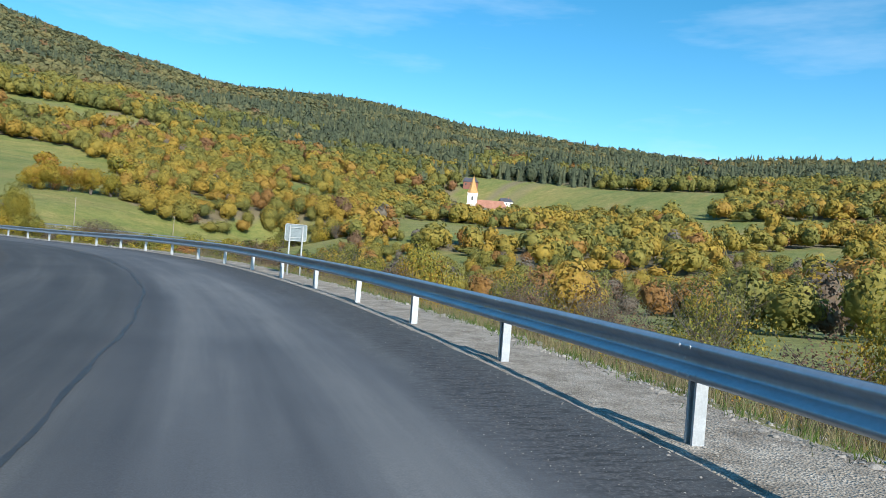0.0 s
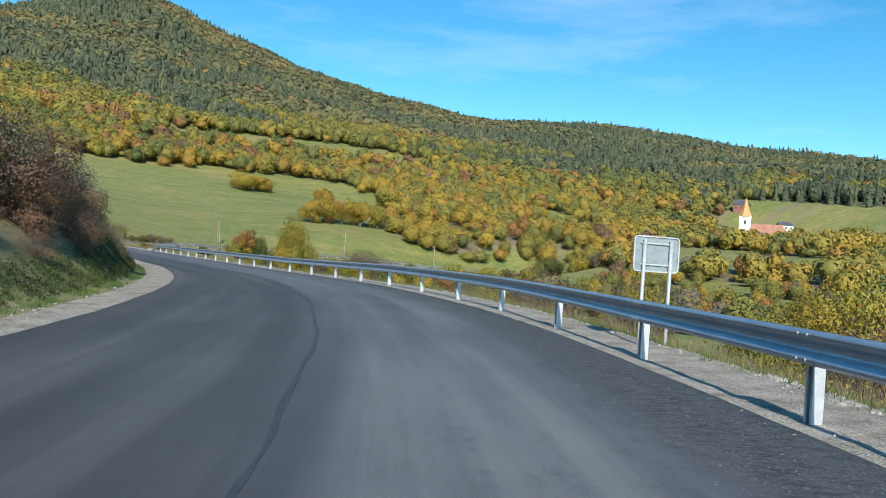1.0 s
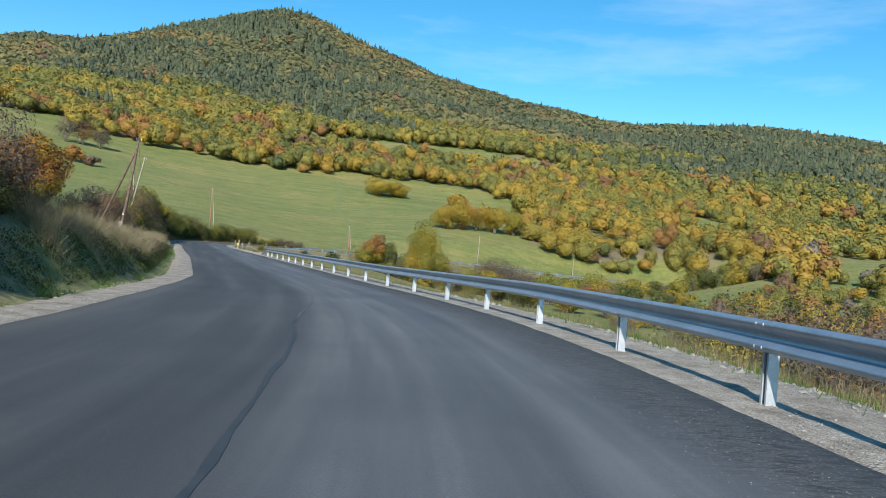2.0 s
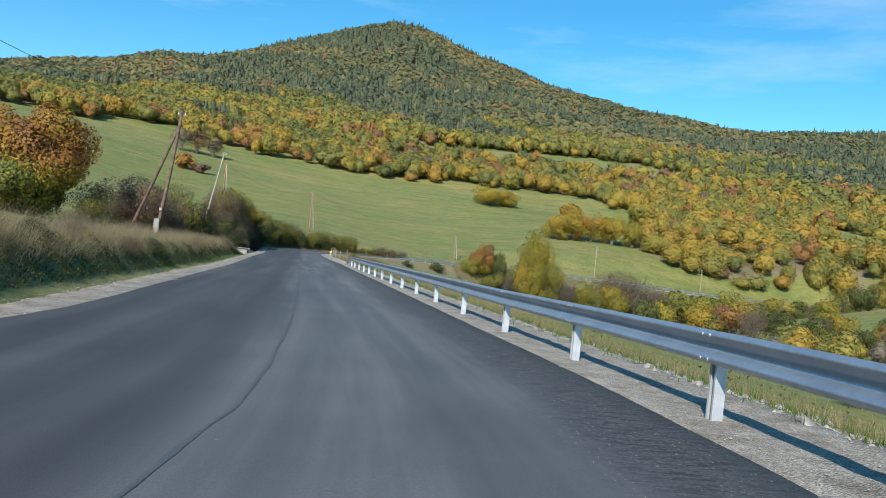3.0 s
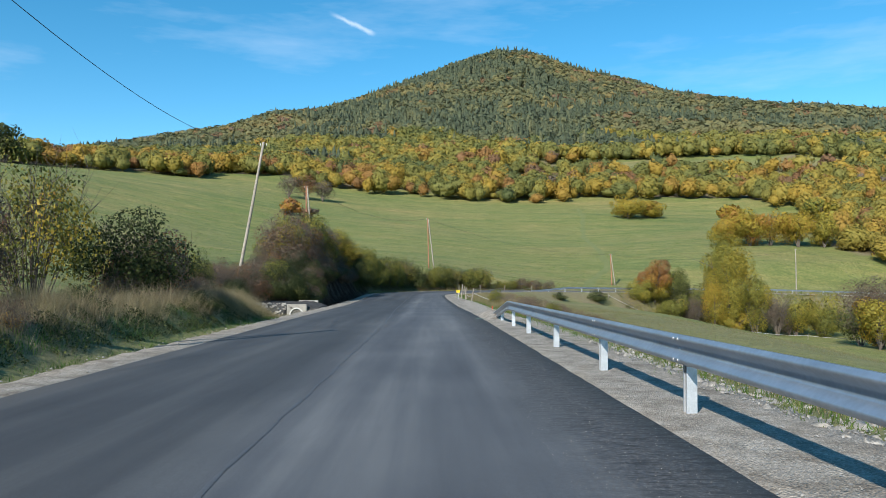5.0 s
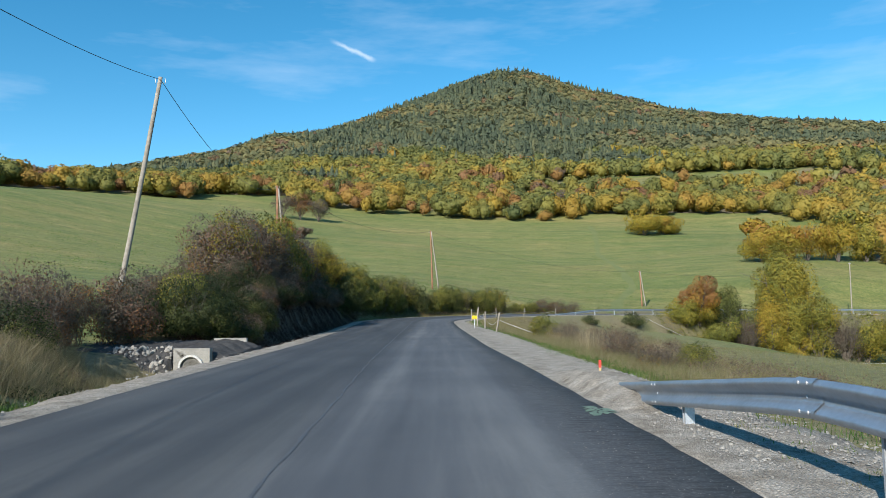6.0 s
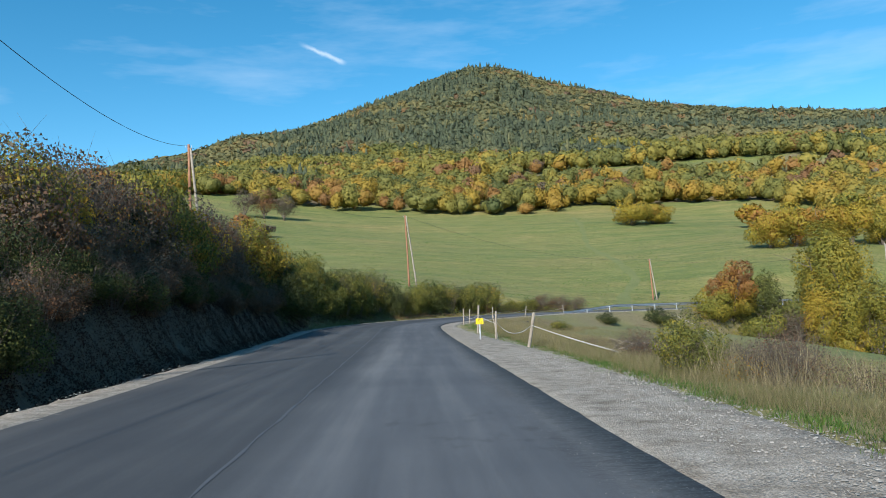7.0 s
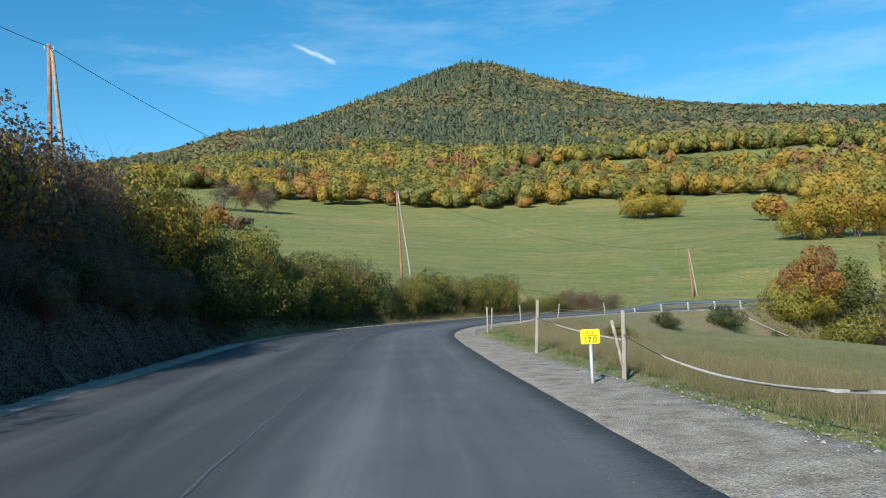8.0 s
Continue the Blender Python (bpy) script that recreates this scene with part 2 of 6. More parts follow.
def ground_mat():
    """Meadow; where the cover attribute rises it turns to dry grass and then to dark fallen leaves under trees, also
    put as shade under the hedge.
    """
    m, n, l, b = material("meadow_ground", 0.95)
    obj = n.new("ShaderNodeTexCoord").outputs["Object"]
    att = n.new("ShaderNodeAttribute")
    att.attribute_name = "cover"
    mp = n.new("ShaderNodeMapping")
    mp.inputs["Scale"].default_value = (0.5, 1.0, 1.0)
    mp.inputs["Rotation"].default_value = (0, 0, radians(-12))
    l.new(obj, mp.inputs[0])
    broad, mid = noise_node(n, l, 0.018, 5, obj, 0.6), noise_node(n, l, 0.30, 6, mp.outputs[0], 0.72)
    fine = noise_node(n, l, 5.0, 4, obj, 0.7)
    g1 = ramp_node(n, l, mid.outputs[0], [(0.28, (0.095, 0.121, 0.033)), (0.50, (0.153, 0.169, 0.052)), (0.74, (0.226, 0.216, 0.086))])
    g2 = ramp_node(n, l, broad.outputs[0], [(0.32, (0.80, 0.92, 0.75)), (0.68, (1.15, 1.05, 1.1))])
    c = mix_node(n, l, "MULTIPLY", 1.0, g1.outputs[0], g2.outputs[0])
    f = ramp_node(n, l, fine.outputs[0], [(0.3, (0.68, 0.70, 0.66)), (0.7, (1.25, 1.22, 1.2))])
    c = mix_node(n, l, "MULTIPLY", 0.8, c, f.outputs[0])
    # swathes left by mowing and grazing, drier and greener in turn along the slope
    sw = n.new("ShaderNodeMapping")
    sw.inputs["Scale"].default_value, sw.inputs["Rotation"].default_value = (0.010, 0.085, 0.03), (0, 0, radians(-7))
    l.new(obj, sw.inputs[0])
    swathe = ramp_node(n, l, noise_node(n, l, 1.0, 7, sw.outputs[0], 0.68).outputs[0], [(0.36, (0.66, 0.80, 0.66)), (0.47, (0.95, 0.99, 0.92)), (0.56, (1.14, 1.03, 1.06)), (0.66, (1.46, 1.16, 1.40))])
    c = mix_node(n, l, "MULTIPLY", 0.85, c, swathe.outputs[0])
    tus = noise_node(n, l, 1.5, 8, obj, 0.8)
    ts = ramp_node(n, l, tus.outputs[0], [(0.36, (0.42, 0.52, 0.36)), (0.5, (0.98, 0.98, 0.90)), (0.64, (1.62, 1.42, 1.36))])
    c = mix_node(n, l, "MULTIPLY", 0.75, c, ts.outputs[0])
    dry = ramp_node(n, l, fine.outputs[0], [(0.3, (0.085, 0.080, 0.035)), (0.7, (0.24, 0.20, 0.115))])
    litter_shade = ramp_node(n, l, fine.outputs[0], [(0.3, (0.058, 0.042, 0.028)), (0.7, (0.118, 0.090, 0.060))])
    f1 = ramp_node(n, l, att.outputs["Fac"], [(0.05, (0, 0, 0)), (0.5, (1, 1, 1))])
    f2 = ramp_node(n, l, att.outputs["Fac"], [(0.55, (0, 0, 0)), (0.95, (1, 1, 1))])
    c = mix_node(n, l, "MIX", f1.outputs[0], c, dry.outputs[0])
    c = mix_node(n, l, "MIX", f2.outputs[0], c, litter_shade.outputs[0])
    l.new(c, b.inputs["Base Color"])
    bump_node(n, l, fine.outputs[0], b, 0.6, 0.12)
    return m


def leaf_mat(name, stops, gloss=0.6, vary=0.21, grain=0.0):
    """Leaves: the tint attribute of each plant picks the hue, each leaf varies round it; light comes through."""
    m, n, l, b = material(name, gloss)
    att = n.new("ShaderNodeAttribute")
    att.attribute_name = "tint"
    geo = n.new("ShaderNodeNewGeometry")
    wob = n.new("ShaderNodeMath")
    wob.operation = "MULTIPLY_ADD"
    wob.inputs[1].default_value = 0.06
    l.new(geo.outputs["Random Per Island"], wob.inputs[0])
    l.new(att.outputs["Fac"], wob.inputs[2])
    hue = ramp_node(n, l, wob.outputs[0], stops)
    val = ramp_node(n, l, geo.outputs["Random Per Island"], [(0.0, (1 - vary, 1 - vary, 1 - vary)), (1.0, (1 + vary, 1 + vary, 1 + vary))])
    c = mix_node(n, l, "MULTIPLY", 1.0, hue.outputs[0], val.outputs[0])
    if grain:
        mottle = noise_node(n, l, grain, 5, n.new("ShaderNodeTexCoord").outputs["Object"], 0.75)
        g = ramp_node(n, l, mottle.outputs[0], [(0.34, (0.74, 0.76, 0.78)), (0.5, (1, 1, 1)), (0.66, (1.28, 1.25, 1.20))])
        c = mix_node(n, l, "MULTIPLY", 1.0, c, g.outputs[0])
    l.new(c, b.inputs["Base Color"])
    b.inputs["Specular IOR Level"].default_value = 0.2
    tr = n.new("ShaderNodeBsdfTranslucent")
    l.new(c, tr.inputs[0])
    mx = n.new("ShaderNodeMixShader")
    mx.inputs[0].default_value = 0.36
    l.new(b.outputs[0], mx.inputs[1])
    l.new(tr.outputs[0], mx.inputs[2])
    l.new(mx.outputs[0], n["Material Output"].inputs[0])
    return m


# tint runs: 0 dark green, .2 olive, .35 yellow-green, .5 gold, .65 orange, .78 russet, .9 crimson, 1 grey-brown
LEAF = leaf_mat("autumn_leaves", [(0.0, (0.026, 0.040, 0.016)), (0.2, (0.098, 0.112, 0.036)), (0.35, (0.205, 0.205, 0.042)), (0.5, (0.362, 0.272, 0.038)),
                                  (0.64, (0.310, 0.145, 0.040)), (0.78, (0.205, 0.110, 0.066)), (0.9, (0.142, 0.092, 0.066)), (1.0, (0.140, 0.118, 0.088))])
# Distance haze is put into these colours: paler edge greens, bluish hill and conifers.
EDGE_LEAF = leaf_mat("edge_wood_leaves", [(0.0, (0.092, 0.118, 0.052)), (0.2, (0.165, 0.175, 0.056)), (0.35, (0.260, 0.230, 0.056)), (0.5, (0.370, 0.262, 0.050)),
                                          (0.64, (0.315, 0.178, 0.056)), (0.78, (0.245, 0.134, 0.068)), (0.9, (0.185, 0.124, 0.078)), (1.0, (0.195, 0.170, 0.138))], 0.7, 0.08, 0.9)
HAZED_LEAF = leaf_mat("hazed_hill_leaves", [(0.0, (0.097, 0.117, 0.074)), (0.2, (0.149, 0.158, 0.081)), (0.35, (0.200, 0.187, 0.086)), (0.5, (0.259, 0.203, 0.085)),
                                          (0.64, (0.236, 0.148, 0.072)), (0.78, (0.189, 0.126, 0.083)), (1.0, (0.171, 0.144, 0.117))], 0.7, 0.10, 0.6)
HAZED_NEEDLE = leaf_mat("hazed_needles", [(0.0, (0.078, 0.100, 0.066)), (0.5, (0.104, 0.128, 0.078)), (1.0, (0.165, 0.172, 0.090))], 0.7, 0.12, 0.6)
# Thorn brown, darkened so that the colour also holds the hedge's shade.
SHADED_THORN = leaf_mat("shaded_blackthorn_stems", [(0.0, (0.042, 0.022, 0.017)), (0.5, (0.058, 0.031, 0.024)), (1.0, (0.085, 0.048, 0.038))])
BLADE = leaf_mat("grass_blades", [(0.0, (0.050, 0.125, 0.026)), (0.35, (0.11, 0.15, 0.035)), (0.6, (0.185, 0.165, 0.08)), (1.0, (0.29, 0.24, 0.15))], 0.6, 0.35)
ASPHALT, GRAVEL, GROUND = asphalt(), gravel(), ground_mat()
TRACK = speckled("track_grass", (0.122, 0.146, 0.040), (0.158, 0.176, 0.056), 0.4, 0.95, 0, 12, 0.5, 0.05)

# ---------------------------------------------------------------- building helpers
def part(name, bm, mat, parent=None, label=""):
    """Links a bmesh as one mesh object, under a thing or a part."""
    me = bpy.data.meshes.new(name)
    bm.to_mesh(me)
    bm.free()
    me.materials.append(mat)
    ob = new(name, me)
    ob.parent = parent
    return tagged(ob, label) if label else ob


def mesh_np(name, verts, faces, mat, tint=None, key="tint", smooth=False, normals=None):
    """A mesh from arrays of points and of faces with one number of corners."""
    verts, faces = np.asarray(verts, np.float32), np.asarray(faces, np.int32)
    me = bpy.data.meshes.new(name)
    k = faces.shape[1]
    me.vertices.add(len(verts))
    me.vertices.foreach_set("co", verts.ravel())
    me.loops.add(faces.size)
    me.loops.foreach_set("vertex_index", faces.ravel())
    me.polygons.add(len(faces))
    me.polygons.foreach_set("loop_start", np.arange(len(faces), dtype=np.int32) * k)
    me.update(calc_edges=True)
    if smooth:
        me.polygons.foreach_set("use_smooth", np.ones(len(faces), bool))
    if tint is not None:
        a = me.attributes.new(key, "FLOAT", "POINT")
        a.data.foreach_set("value", np.asarray(tint, np.float32))
    me.materials.append(mat)
    me.validate()
    if normals is not None:
        me.polygons.foreach_set("use_smooth", np.ones(len(me.polygons), bool))
        me.normals_split_custom_set_from_vertices(np.asarray(normals, np.float32))
    return me


def empty(name, x, y, z, label, category, group="", turn=0.0):
    e = new(name)
    e.empty_display_size = 0.2
    e.matrix_basis = pose(x, y, z, 0, 0, turn)
    return tagged(e, label, category, group)


def tube(bm, pts, radii, sides=8, cap=True):
    """A round bar through the points, with a radius at each."""
    rings = []
    pts = [Vector(p) for p in pts]
    for i, p in enumerate(pts):
        d = (pts[min(i + 1, len(pts) - 1)] - pts[max(i - 1, 0)]).normalized()
        a = d.orthogonal().normalized() if i == 0 else (a - d * a.dot(d)).normalized()
        b = d.cross(a)
        rings.append([bm.verts.new(p + float(radii[i]) * (math.cos(q) * a + math.sin(q) * b)) for q in (2 * math.pi * k / sides for k in range(sides))])
    for r0, r1 in zip(rings, rings[1:]):
        for k in range(sides):
            bm.faces.new((r0[k], r0[(k + 1) % sides], r1[(k + 1) % sides], r1[k])).smooth = True
    if cap:
        bm.faces.new(rings[0][::-1])
        bm.faces.new(rings[-1])


def block(bm, x0, x1, y0, y1, z0, z1, bevel=0.0):
    r = bmesh.ops.create_cube(bm, size=1)
    bmesh.ops.scale(bm, vec=(x1 - x0, y1 - y0, z1 - z0), verts=r["verts"])
    bmesh.ops.translate(bm, vec=((x0 + x1) / 2, (y0 + y1) / 2, (z0 + z1) / 2), verts=r["verts"])
    if bevel:
        bmesh.ops.bevel(bm, geom=list({e for v in r["verts"] for e in v.link_edges}), offset=bevel, segments=2, affect="EDGES")


# ---------------------------------------------------------------- plan: the line of the guardrail, along which the road is laid
S_LO, S_HI = -130, 330
S = np.arange(S_LO, S_HI + 1)
HEAD = np.radians(np.interp(S, [-130, -90, -70, -62, -58, -54, -50, -46, -42, -38, -34, -30, -26, -22, -18, -14, -10, 105, 113, 136, 152, 175, 210, 330],
                            [70, 44, 32.5, 28.9, 27.2, 24.4, 22.7, 20.6, 17.5, 14.8, 11.6, 8.3, 6.6, 4.5, 1.8, 0.6, 0, 0, 8, 46, 58, 66, 72, 74]))
LX, LY = np.zeros(len(S)), np.zeros(len(S))
zero = -S_LO
LX[zero], LY[zero] = 2.62, 0.0
for i in range(zero, len(S) - 1):
    h = (HEAD[i] + HEAD[i + 1]) / 2
    LX[i + 1], LY[i + 1] = LX[i] + math.sin(h), LY[i] + math.cos(h)
for i in range(zero, 0, -1):
    h = (HEAD[i] + HEAD[i - 1]) / 2
    LX[i - 1], LY[i - 1] = LX[i] - math.sin(h), LY[i] - math.cos(h)


def on_line(s, u=0.0):
    """The place at s metres along the line and u metres to its right, and the heading there."""
    x, y, h = np.interp(s, S, LX), np.interp(s, S, LY), np.interp(s, S, HEAD)
    return x + u * np.cos(h), y - u * np.sin(h), h


def left_edge(s):
    return np.interp(s, [-60, -35, -22, -14, 12, 25, 45, 65, 80, 92, 105, 118, 132], [-8.4, -8.2, -7.95, -7.5, -7.6, -7.9, -8.35, -8.6, -9.2, -9.7, -9.9, -9.2, -8.3])


def right_edge(s):
    return np.interp(s, [-60, -45, -36, -10, 10, 40, 50, 60, 80, 100, 120, 135], [-0.35, -0.38, -0.55, -0.5, -0.5, -0.65, -0.8, -1.05, -1.15, -1.22, -0.9, -0.65])


def right_gravel(s):
    return np.interp(s, [40, 58, 70, 84, 96, 112, 134], [1.15, 0.75, 0.85, 0.6, 0.1, -0.1, 0.9])


def road_z(s, u):
    """Height of the carriageway: banked in the first bend, rising a little into the second."""
    bank = np.interp(s, [-130, -50, -22, 0, 80, 115, 150, 200], [0.02, 0.02, 0.012, 0.004, 0.0, -0.02, -0.02, 0.0])
    rise = np.interp(s, [-90, -64, -48, -40, -28, -20, -12, 20, 90, 140, 200, 330], [-0.1, -0.02, 0.07, 0.14, 0.14, 0.05, -0.02, -0.05, 0.0, 0.45, -0.1, -3.4])
    return rise + bank * (u + 0.6)


AZ = np.radians([-75, -30, -10, -2, 5, 13, 22, 35, 50, 70])
RR = np.array([0, 60, 110, 160, 220, 290, 350, 600, 950, 1350, 2600])
RELIEF = np.array([
    [1.0, 4.0, 7.5, 14, 29, 46, 52, 75, 105, 140, 60],
    [1.0, 3.5, 6.5, 13, 27, 45, 53, 85, 130, 180, 60],
    [0.5, 2.5, 4.5, 7.5, 16, 31, 46, 100, 205, 300, 90],
    [0.0, 0.5, 4.2, 7.6, 14.5, 28, 41, 103, 238, 380, 120],
    [-0.5, -0.8, 1.0, 4.2, 11, 25, 37, 103, 250, 452, 130],
    [-1.0, -2.6, -2.0, 0.6, 11, 24, 35, 100, 233, 396, 130],
    [-1.5, -3.8, -5.0, 0.0, 13.5, 23, 31, 95, 205, 308, 110],
    [-2.0, -5.5, -9.0, -5.5, 6.0, 16, 24, 84, 185, 272, 90],
    [-2.5, -6.0, -9.5, -7.0, 4, 14, 23, 76, 170, 268, 80],
    [-3.0, -6.0, -8.0, -5.5, 3, 12, 19, 66, 168, 275, 80],
])
AF, RF = np.linspace(AZ[0], AZ[-1], 146), np.concatenate([np.linspace(0, 400, 81), np.linspace(412, 2600, 180)])


def smooth_table():
    t = np.array([np.interp(RF, RR, row) for row in RELIEF])
    t = np.array([np.interp(AF, AZ, t[:, k]) for k in range(len(RF))]).T
    for axis, width in ((0, 2), (1, 5)):
        for _ in range(3):
            pad = [(width, width) if a == axis else (0, 0) for a in (0, 1)]
            p = np.pad(t, pad, "edge")
            t = sum(np.take(p, range(k, k + t.shape[axis]), axis) for k in range(2 * width + 1)) / (2 * width + 1)
    # the far ridges brought to the height of the skyline, bearing by bearing
    top = np.interp(np.degrees(AF), SKY_AZ, SKY_Z)
    far = RF > 700
    now = ((t[:, far] + 15) / RF[far]).max(axis=1)
    lift = (top / 1200 / now)[:, None]
    ease = np.clip((RF - 520) / 480, 0, 1)[None]
    return t * (1 + (lift - 1) * ease * ease * (3 - 2 * ease))


SKY_AZ = [-75, -30, -25.6, -20.8, -15.5, -12, -9.2, -7, -4.2, -2.3, 0.4, 2.6, 5.1, 6.5, 8.5, 10.5, 14.5, 18, 22.5, 25, 28, 31, 33, 36, 41, 45, 48.5, 51.5, 54.5, 57.6, 60.6, 70]
SKY_Z = [170, 195, 207, 229, 252, 279, 285, 297, 320, 336, 355, 372, 387, 387, 376, 357, 334, 308, 285, 271, 262, 248, 244, 247, 246, 239, 228, 215, 203, 198, 188, 172]
TABLE = smooth_table()


def wave(x, y, size, seed=0.0):
    """A cheap smooth wobble in -1..1."""
    x, y = np.asarray(x) / size, np.asarray(y) / size
    return (np.sin(x * 1.7 + 1.3 * np.sin(y * 1.1 + seed) + seed) + np.sin(y * 2.1 + 1.7 * np.sin(x * 0.9 + 2 * seed)) + np.sin((x + y) * 1.3 + seed * 3)) / 3


def polar(x, y):
    return np.hypot(x, y - 20.0), np.arctan2(x, y - 20.0)


def natural(x, y):
    """The lie of the land without the road."""
    r, a = polar(x, y)
    fa = np.clip((a - AF[0]) / (AF[1] - AF[0]), 0, len(AF) - 1.001)
    fr = np.interp(r, RF, np.arange(len(RF)))
    fr = np.clip(fr, 0, len(RF) - 1.001)
    i, j = fa.astype(int), fr.astype(int)
    p, q = fa - i, fr - j
    z = (TABLE[i, j] * (1 - p) * (1 - q) + TABLE[i + 1, j] * p * (1 - q) + TABLE[i, j + 1] * (1 - p) * q + TABLE[i + 1, j + 1] * p * q)
    deg = np.degrees(a)
    terrace = np.interp(deg, [-8, 4, 15, 20, 27, 36], [0, 0.8, 0.9, 1.15, 1.4, 0.4])
    z = z + terrace * (12 * np.exp(-((r - 515) / 44) ** 2) - 3 * np.exp(-((r - 430) / 30) ** 2))
    z = z - 15 * np.exp(-((x - 366) ** 2 + (y - 254) ** 2) / 75 ** 2)
    behind = np.clip((20.0 - y) / 120, 0, 1) * np.clip(np.abs(a) / 1.4 - 0.9, 0, 1)
    z = z * (1 - behind)
    return z + wave(x, y, 38) * np.clip(r / 300, 0, 1.2) + wave(x, y, 150, 2) * np.clip((r - 350) / 120, 0, 7)


def step(e0, e1, v):
    t = np.clip((v - e0) / (e1 - e0), 0, 1)
    return t * t * (3 - 2 * t)


def nearest(x, y):
    """For places: s along the line, u to its right."""
    x, y = np.ravel(x), np.ravel(y)
    s, u = np.zeros(len(x)), np.full(len(x), 1e4)
    for k in range(0, len(x), 20000):
        px, py = x[k:k + 20000, None], y[k:k + 20000, None]
        i = np.argmin((px - LX[None, ::2]) ** 2 + (py - LY[None, ::2]) ** 2, axis=1) * 2
        dx, dy = px[:, 0] - LX[i], py[:, 0] - LY[i]
        s[k:k + 20000] = S[i] + dx * np.sin(HEAD[i]) + dy * np.cos(HEAD[i])
        u[k:k + 20000] = dx * np.cos(HEAD[i]) - dy * np.sin(HEAD[i])
    return s, u


def ground_z(x, y):
    shape = np.shape(x)
    x, y = np.ravel(np.asarray(x, float)), np.ravel(np.asarray(y, float))
    s, u = nearest(x, y)
    n = natural(x, y)
    le = left_edge(s)
    d_left, d_right = le - u, u
    bank_h = np.interp(s, [-80, -40, -28, -10, 25, 46, 53.5, 63, 77, 107, 120, 142, 330], [1.6, 1.8, 1.6, 0.95, 0.8, 0.75, 0.1, 0.3, 2.6, 2.4, 0.8, 0.4, 0.4])
    left = road_z(s, le) - 0.06 + bank_h * step(1.15, np.interp(s, [-40, -20, 40, 48, 60, 75], [4.2, 2.6, 2.6, 3.4, 4.5, 4.2]), d_left) + 0.05 * np.clip(d_left - 4.5, 0, 20) + 0.10 * wave(x, y, 1.3) * step(1.2, 3, d_left)
    ditch = np.interp(s, [43.5, 48.5, 51.5, 55.6, 56.1, 60.6, 62.5, 102, 110], [0, 0.5, 0.72, 0.78, 0.3, 0.3, 0.75, 0.65, 0])
    wide = np.interp(s, [48.5, 52, 60.6, 62.5], [0, 1.1, 1.1, 0])
    left = left - ditch * step(0.85, 1.5, d_left) * (1 - step(2.2 + wide, 3.4 + wide, d_left))
    fall = np.interp(s, [-130, -70, -40, -10, 30, 50, 62, 112, 128, 145, 230, 330], [2.2, 2.4, 2.6, 2.4, 1.6, 0.6, 0.3, 1.1, 1.1, 1.5, 3.0, 2.0])
    right = road_z(s, 0.0) - 0.05 - fall * step(0.9, np.interp(s, [118, 140], [9, 5.5]), d_right) - 0.02 * np.clip(d_right - 3, 0, 30) + 0.07 * wave(x, y, 1.1, 4) * step(1.0, 3, d_right)
    rise_in = step(5, np.interp(s, [108, 124, 165, 185], [26, 13, 13, 26]), d_left)
    z = np.where(u > -3.5, right * (1 - step(7, 34, d_right)) + n * step(7, 34, d_right), left * (1 - rise_in) + n * rise_in)
    # hollow of the brook below the far road
    z = z - np.interp(s, [138, 150, 162, 180, 215, 318], [0, 0.9, 3.2, 5.0, 4.6, 2.0]) * step(1.2, 8, d_right) * (1 - step(14, 50, d_right))
    z = z - np.interp(s, [68, 90, 125, 150], [0, 0.5, 0.5, 0]) * step(7, 16, d_right) * (1 - step(36, 60, d_right))
    z = z + (n - z) * step(318, 350, s)
    on_road = (u > le - 0.9) & (u < 0.75) & (s < 322)
    z = np.where(on_road, road_z(s, np.clip(u, le, 0.0)) - 0.09, z)
    return z.reshape(shape)


def gz(x, y):
    return float(ground_z(np.array([x]), np.array([y]))[0])


# ---------------------------------------------------------------- woods: where trees stand
def wooded(x, y):
    """1 in the woods, 0 on the meadows."""
    r, a = polar(x, y)
    deg = np.degrees(a)
    edge = np.interp(deg, [-75, -32, -20, -8, 0, 8, 14, 22, 27.0, 29.0, 32, 36.5, 41, 44.5, 47, 52, 70], [300, 345, 368, 372, 360, 374, 388, 392, 372, 240, 224, 234, 256, 264, 258, 215, 185]) + 9 * wave(x, y, 22, 1)
    w = r > edge
    gap = wave(x, y, 46, 5) + 0.6 * wave(x, y, 21, 7)
    w &= ~((deg > 16) & (r < 400) & (gap > 0.14))                      # glades between the golden belts
    strip = np.interp(deg, [-4, 3, 12, 22, 32], [478, 484, 487, 490, 494])
    w &= ~((deg > -3) & (deg < 31) & (np.abs(r - strip) < np.interp(deg, [-3, 4, 10, 15, 25, 31], [2, 4, 7, 14, 15, 3]) + 6 * wave(x, y, 26, 3)))
    w &= ~((np.abs(deg + 14) < 3.2) & (np.abs(r - 372) < 22))
    w &= ~((deg > 55) & (deg < 78) & (np.abs(r - 470) < 72 + 12 * wave(x, y, 40, 3)))   # green fields round the church
    return w


# ---------------------------------------------------------------- ground
def spaced(lo, fine_lo, fine_hi, hi, d, grow=1.09):
    mid = list(np.arange(fine_lo, fine_hi + d / 2, d))
    up, dn, w = [mid[-1]], [mid[0]], d
    while up[-1] < hi:
        w *= grow
        up.append(up[-1] + w)
    w = d
    while dn[-1] > lo:
        w *= grow
        dn.append(dn[-1] - w)
    return np.array(dn[:0:-1] + mid + up[1:])


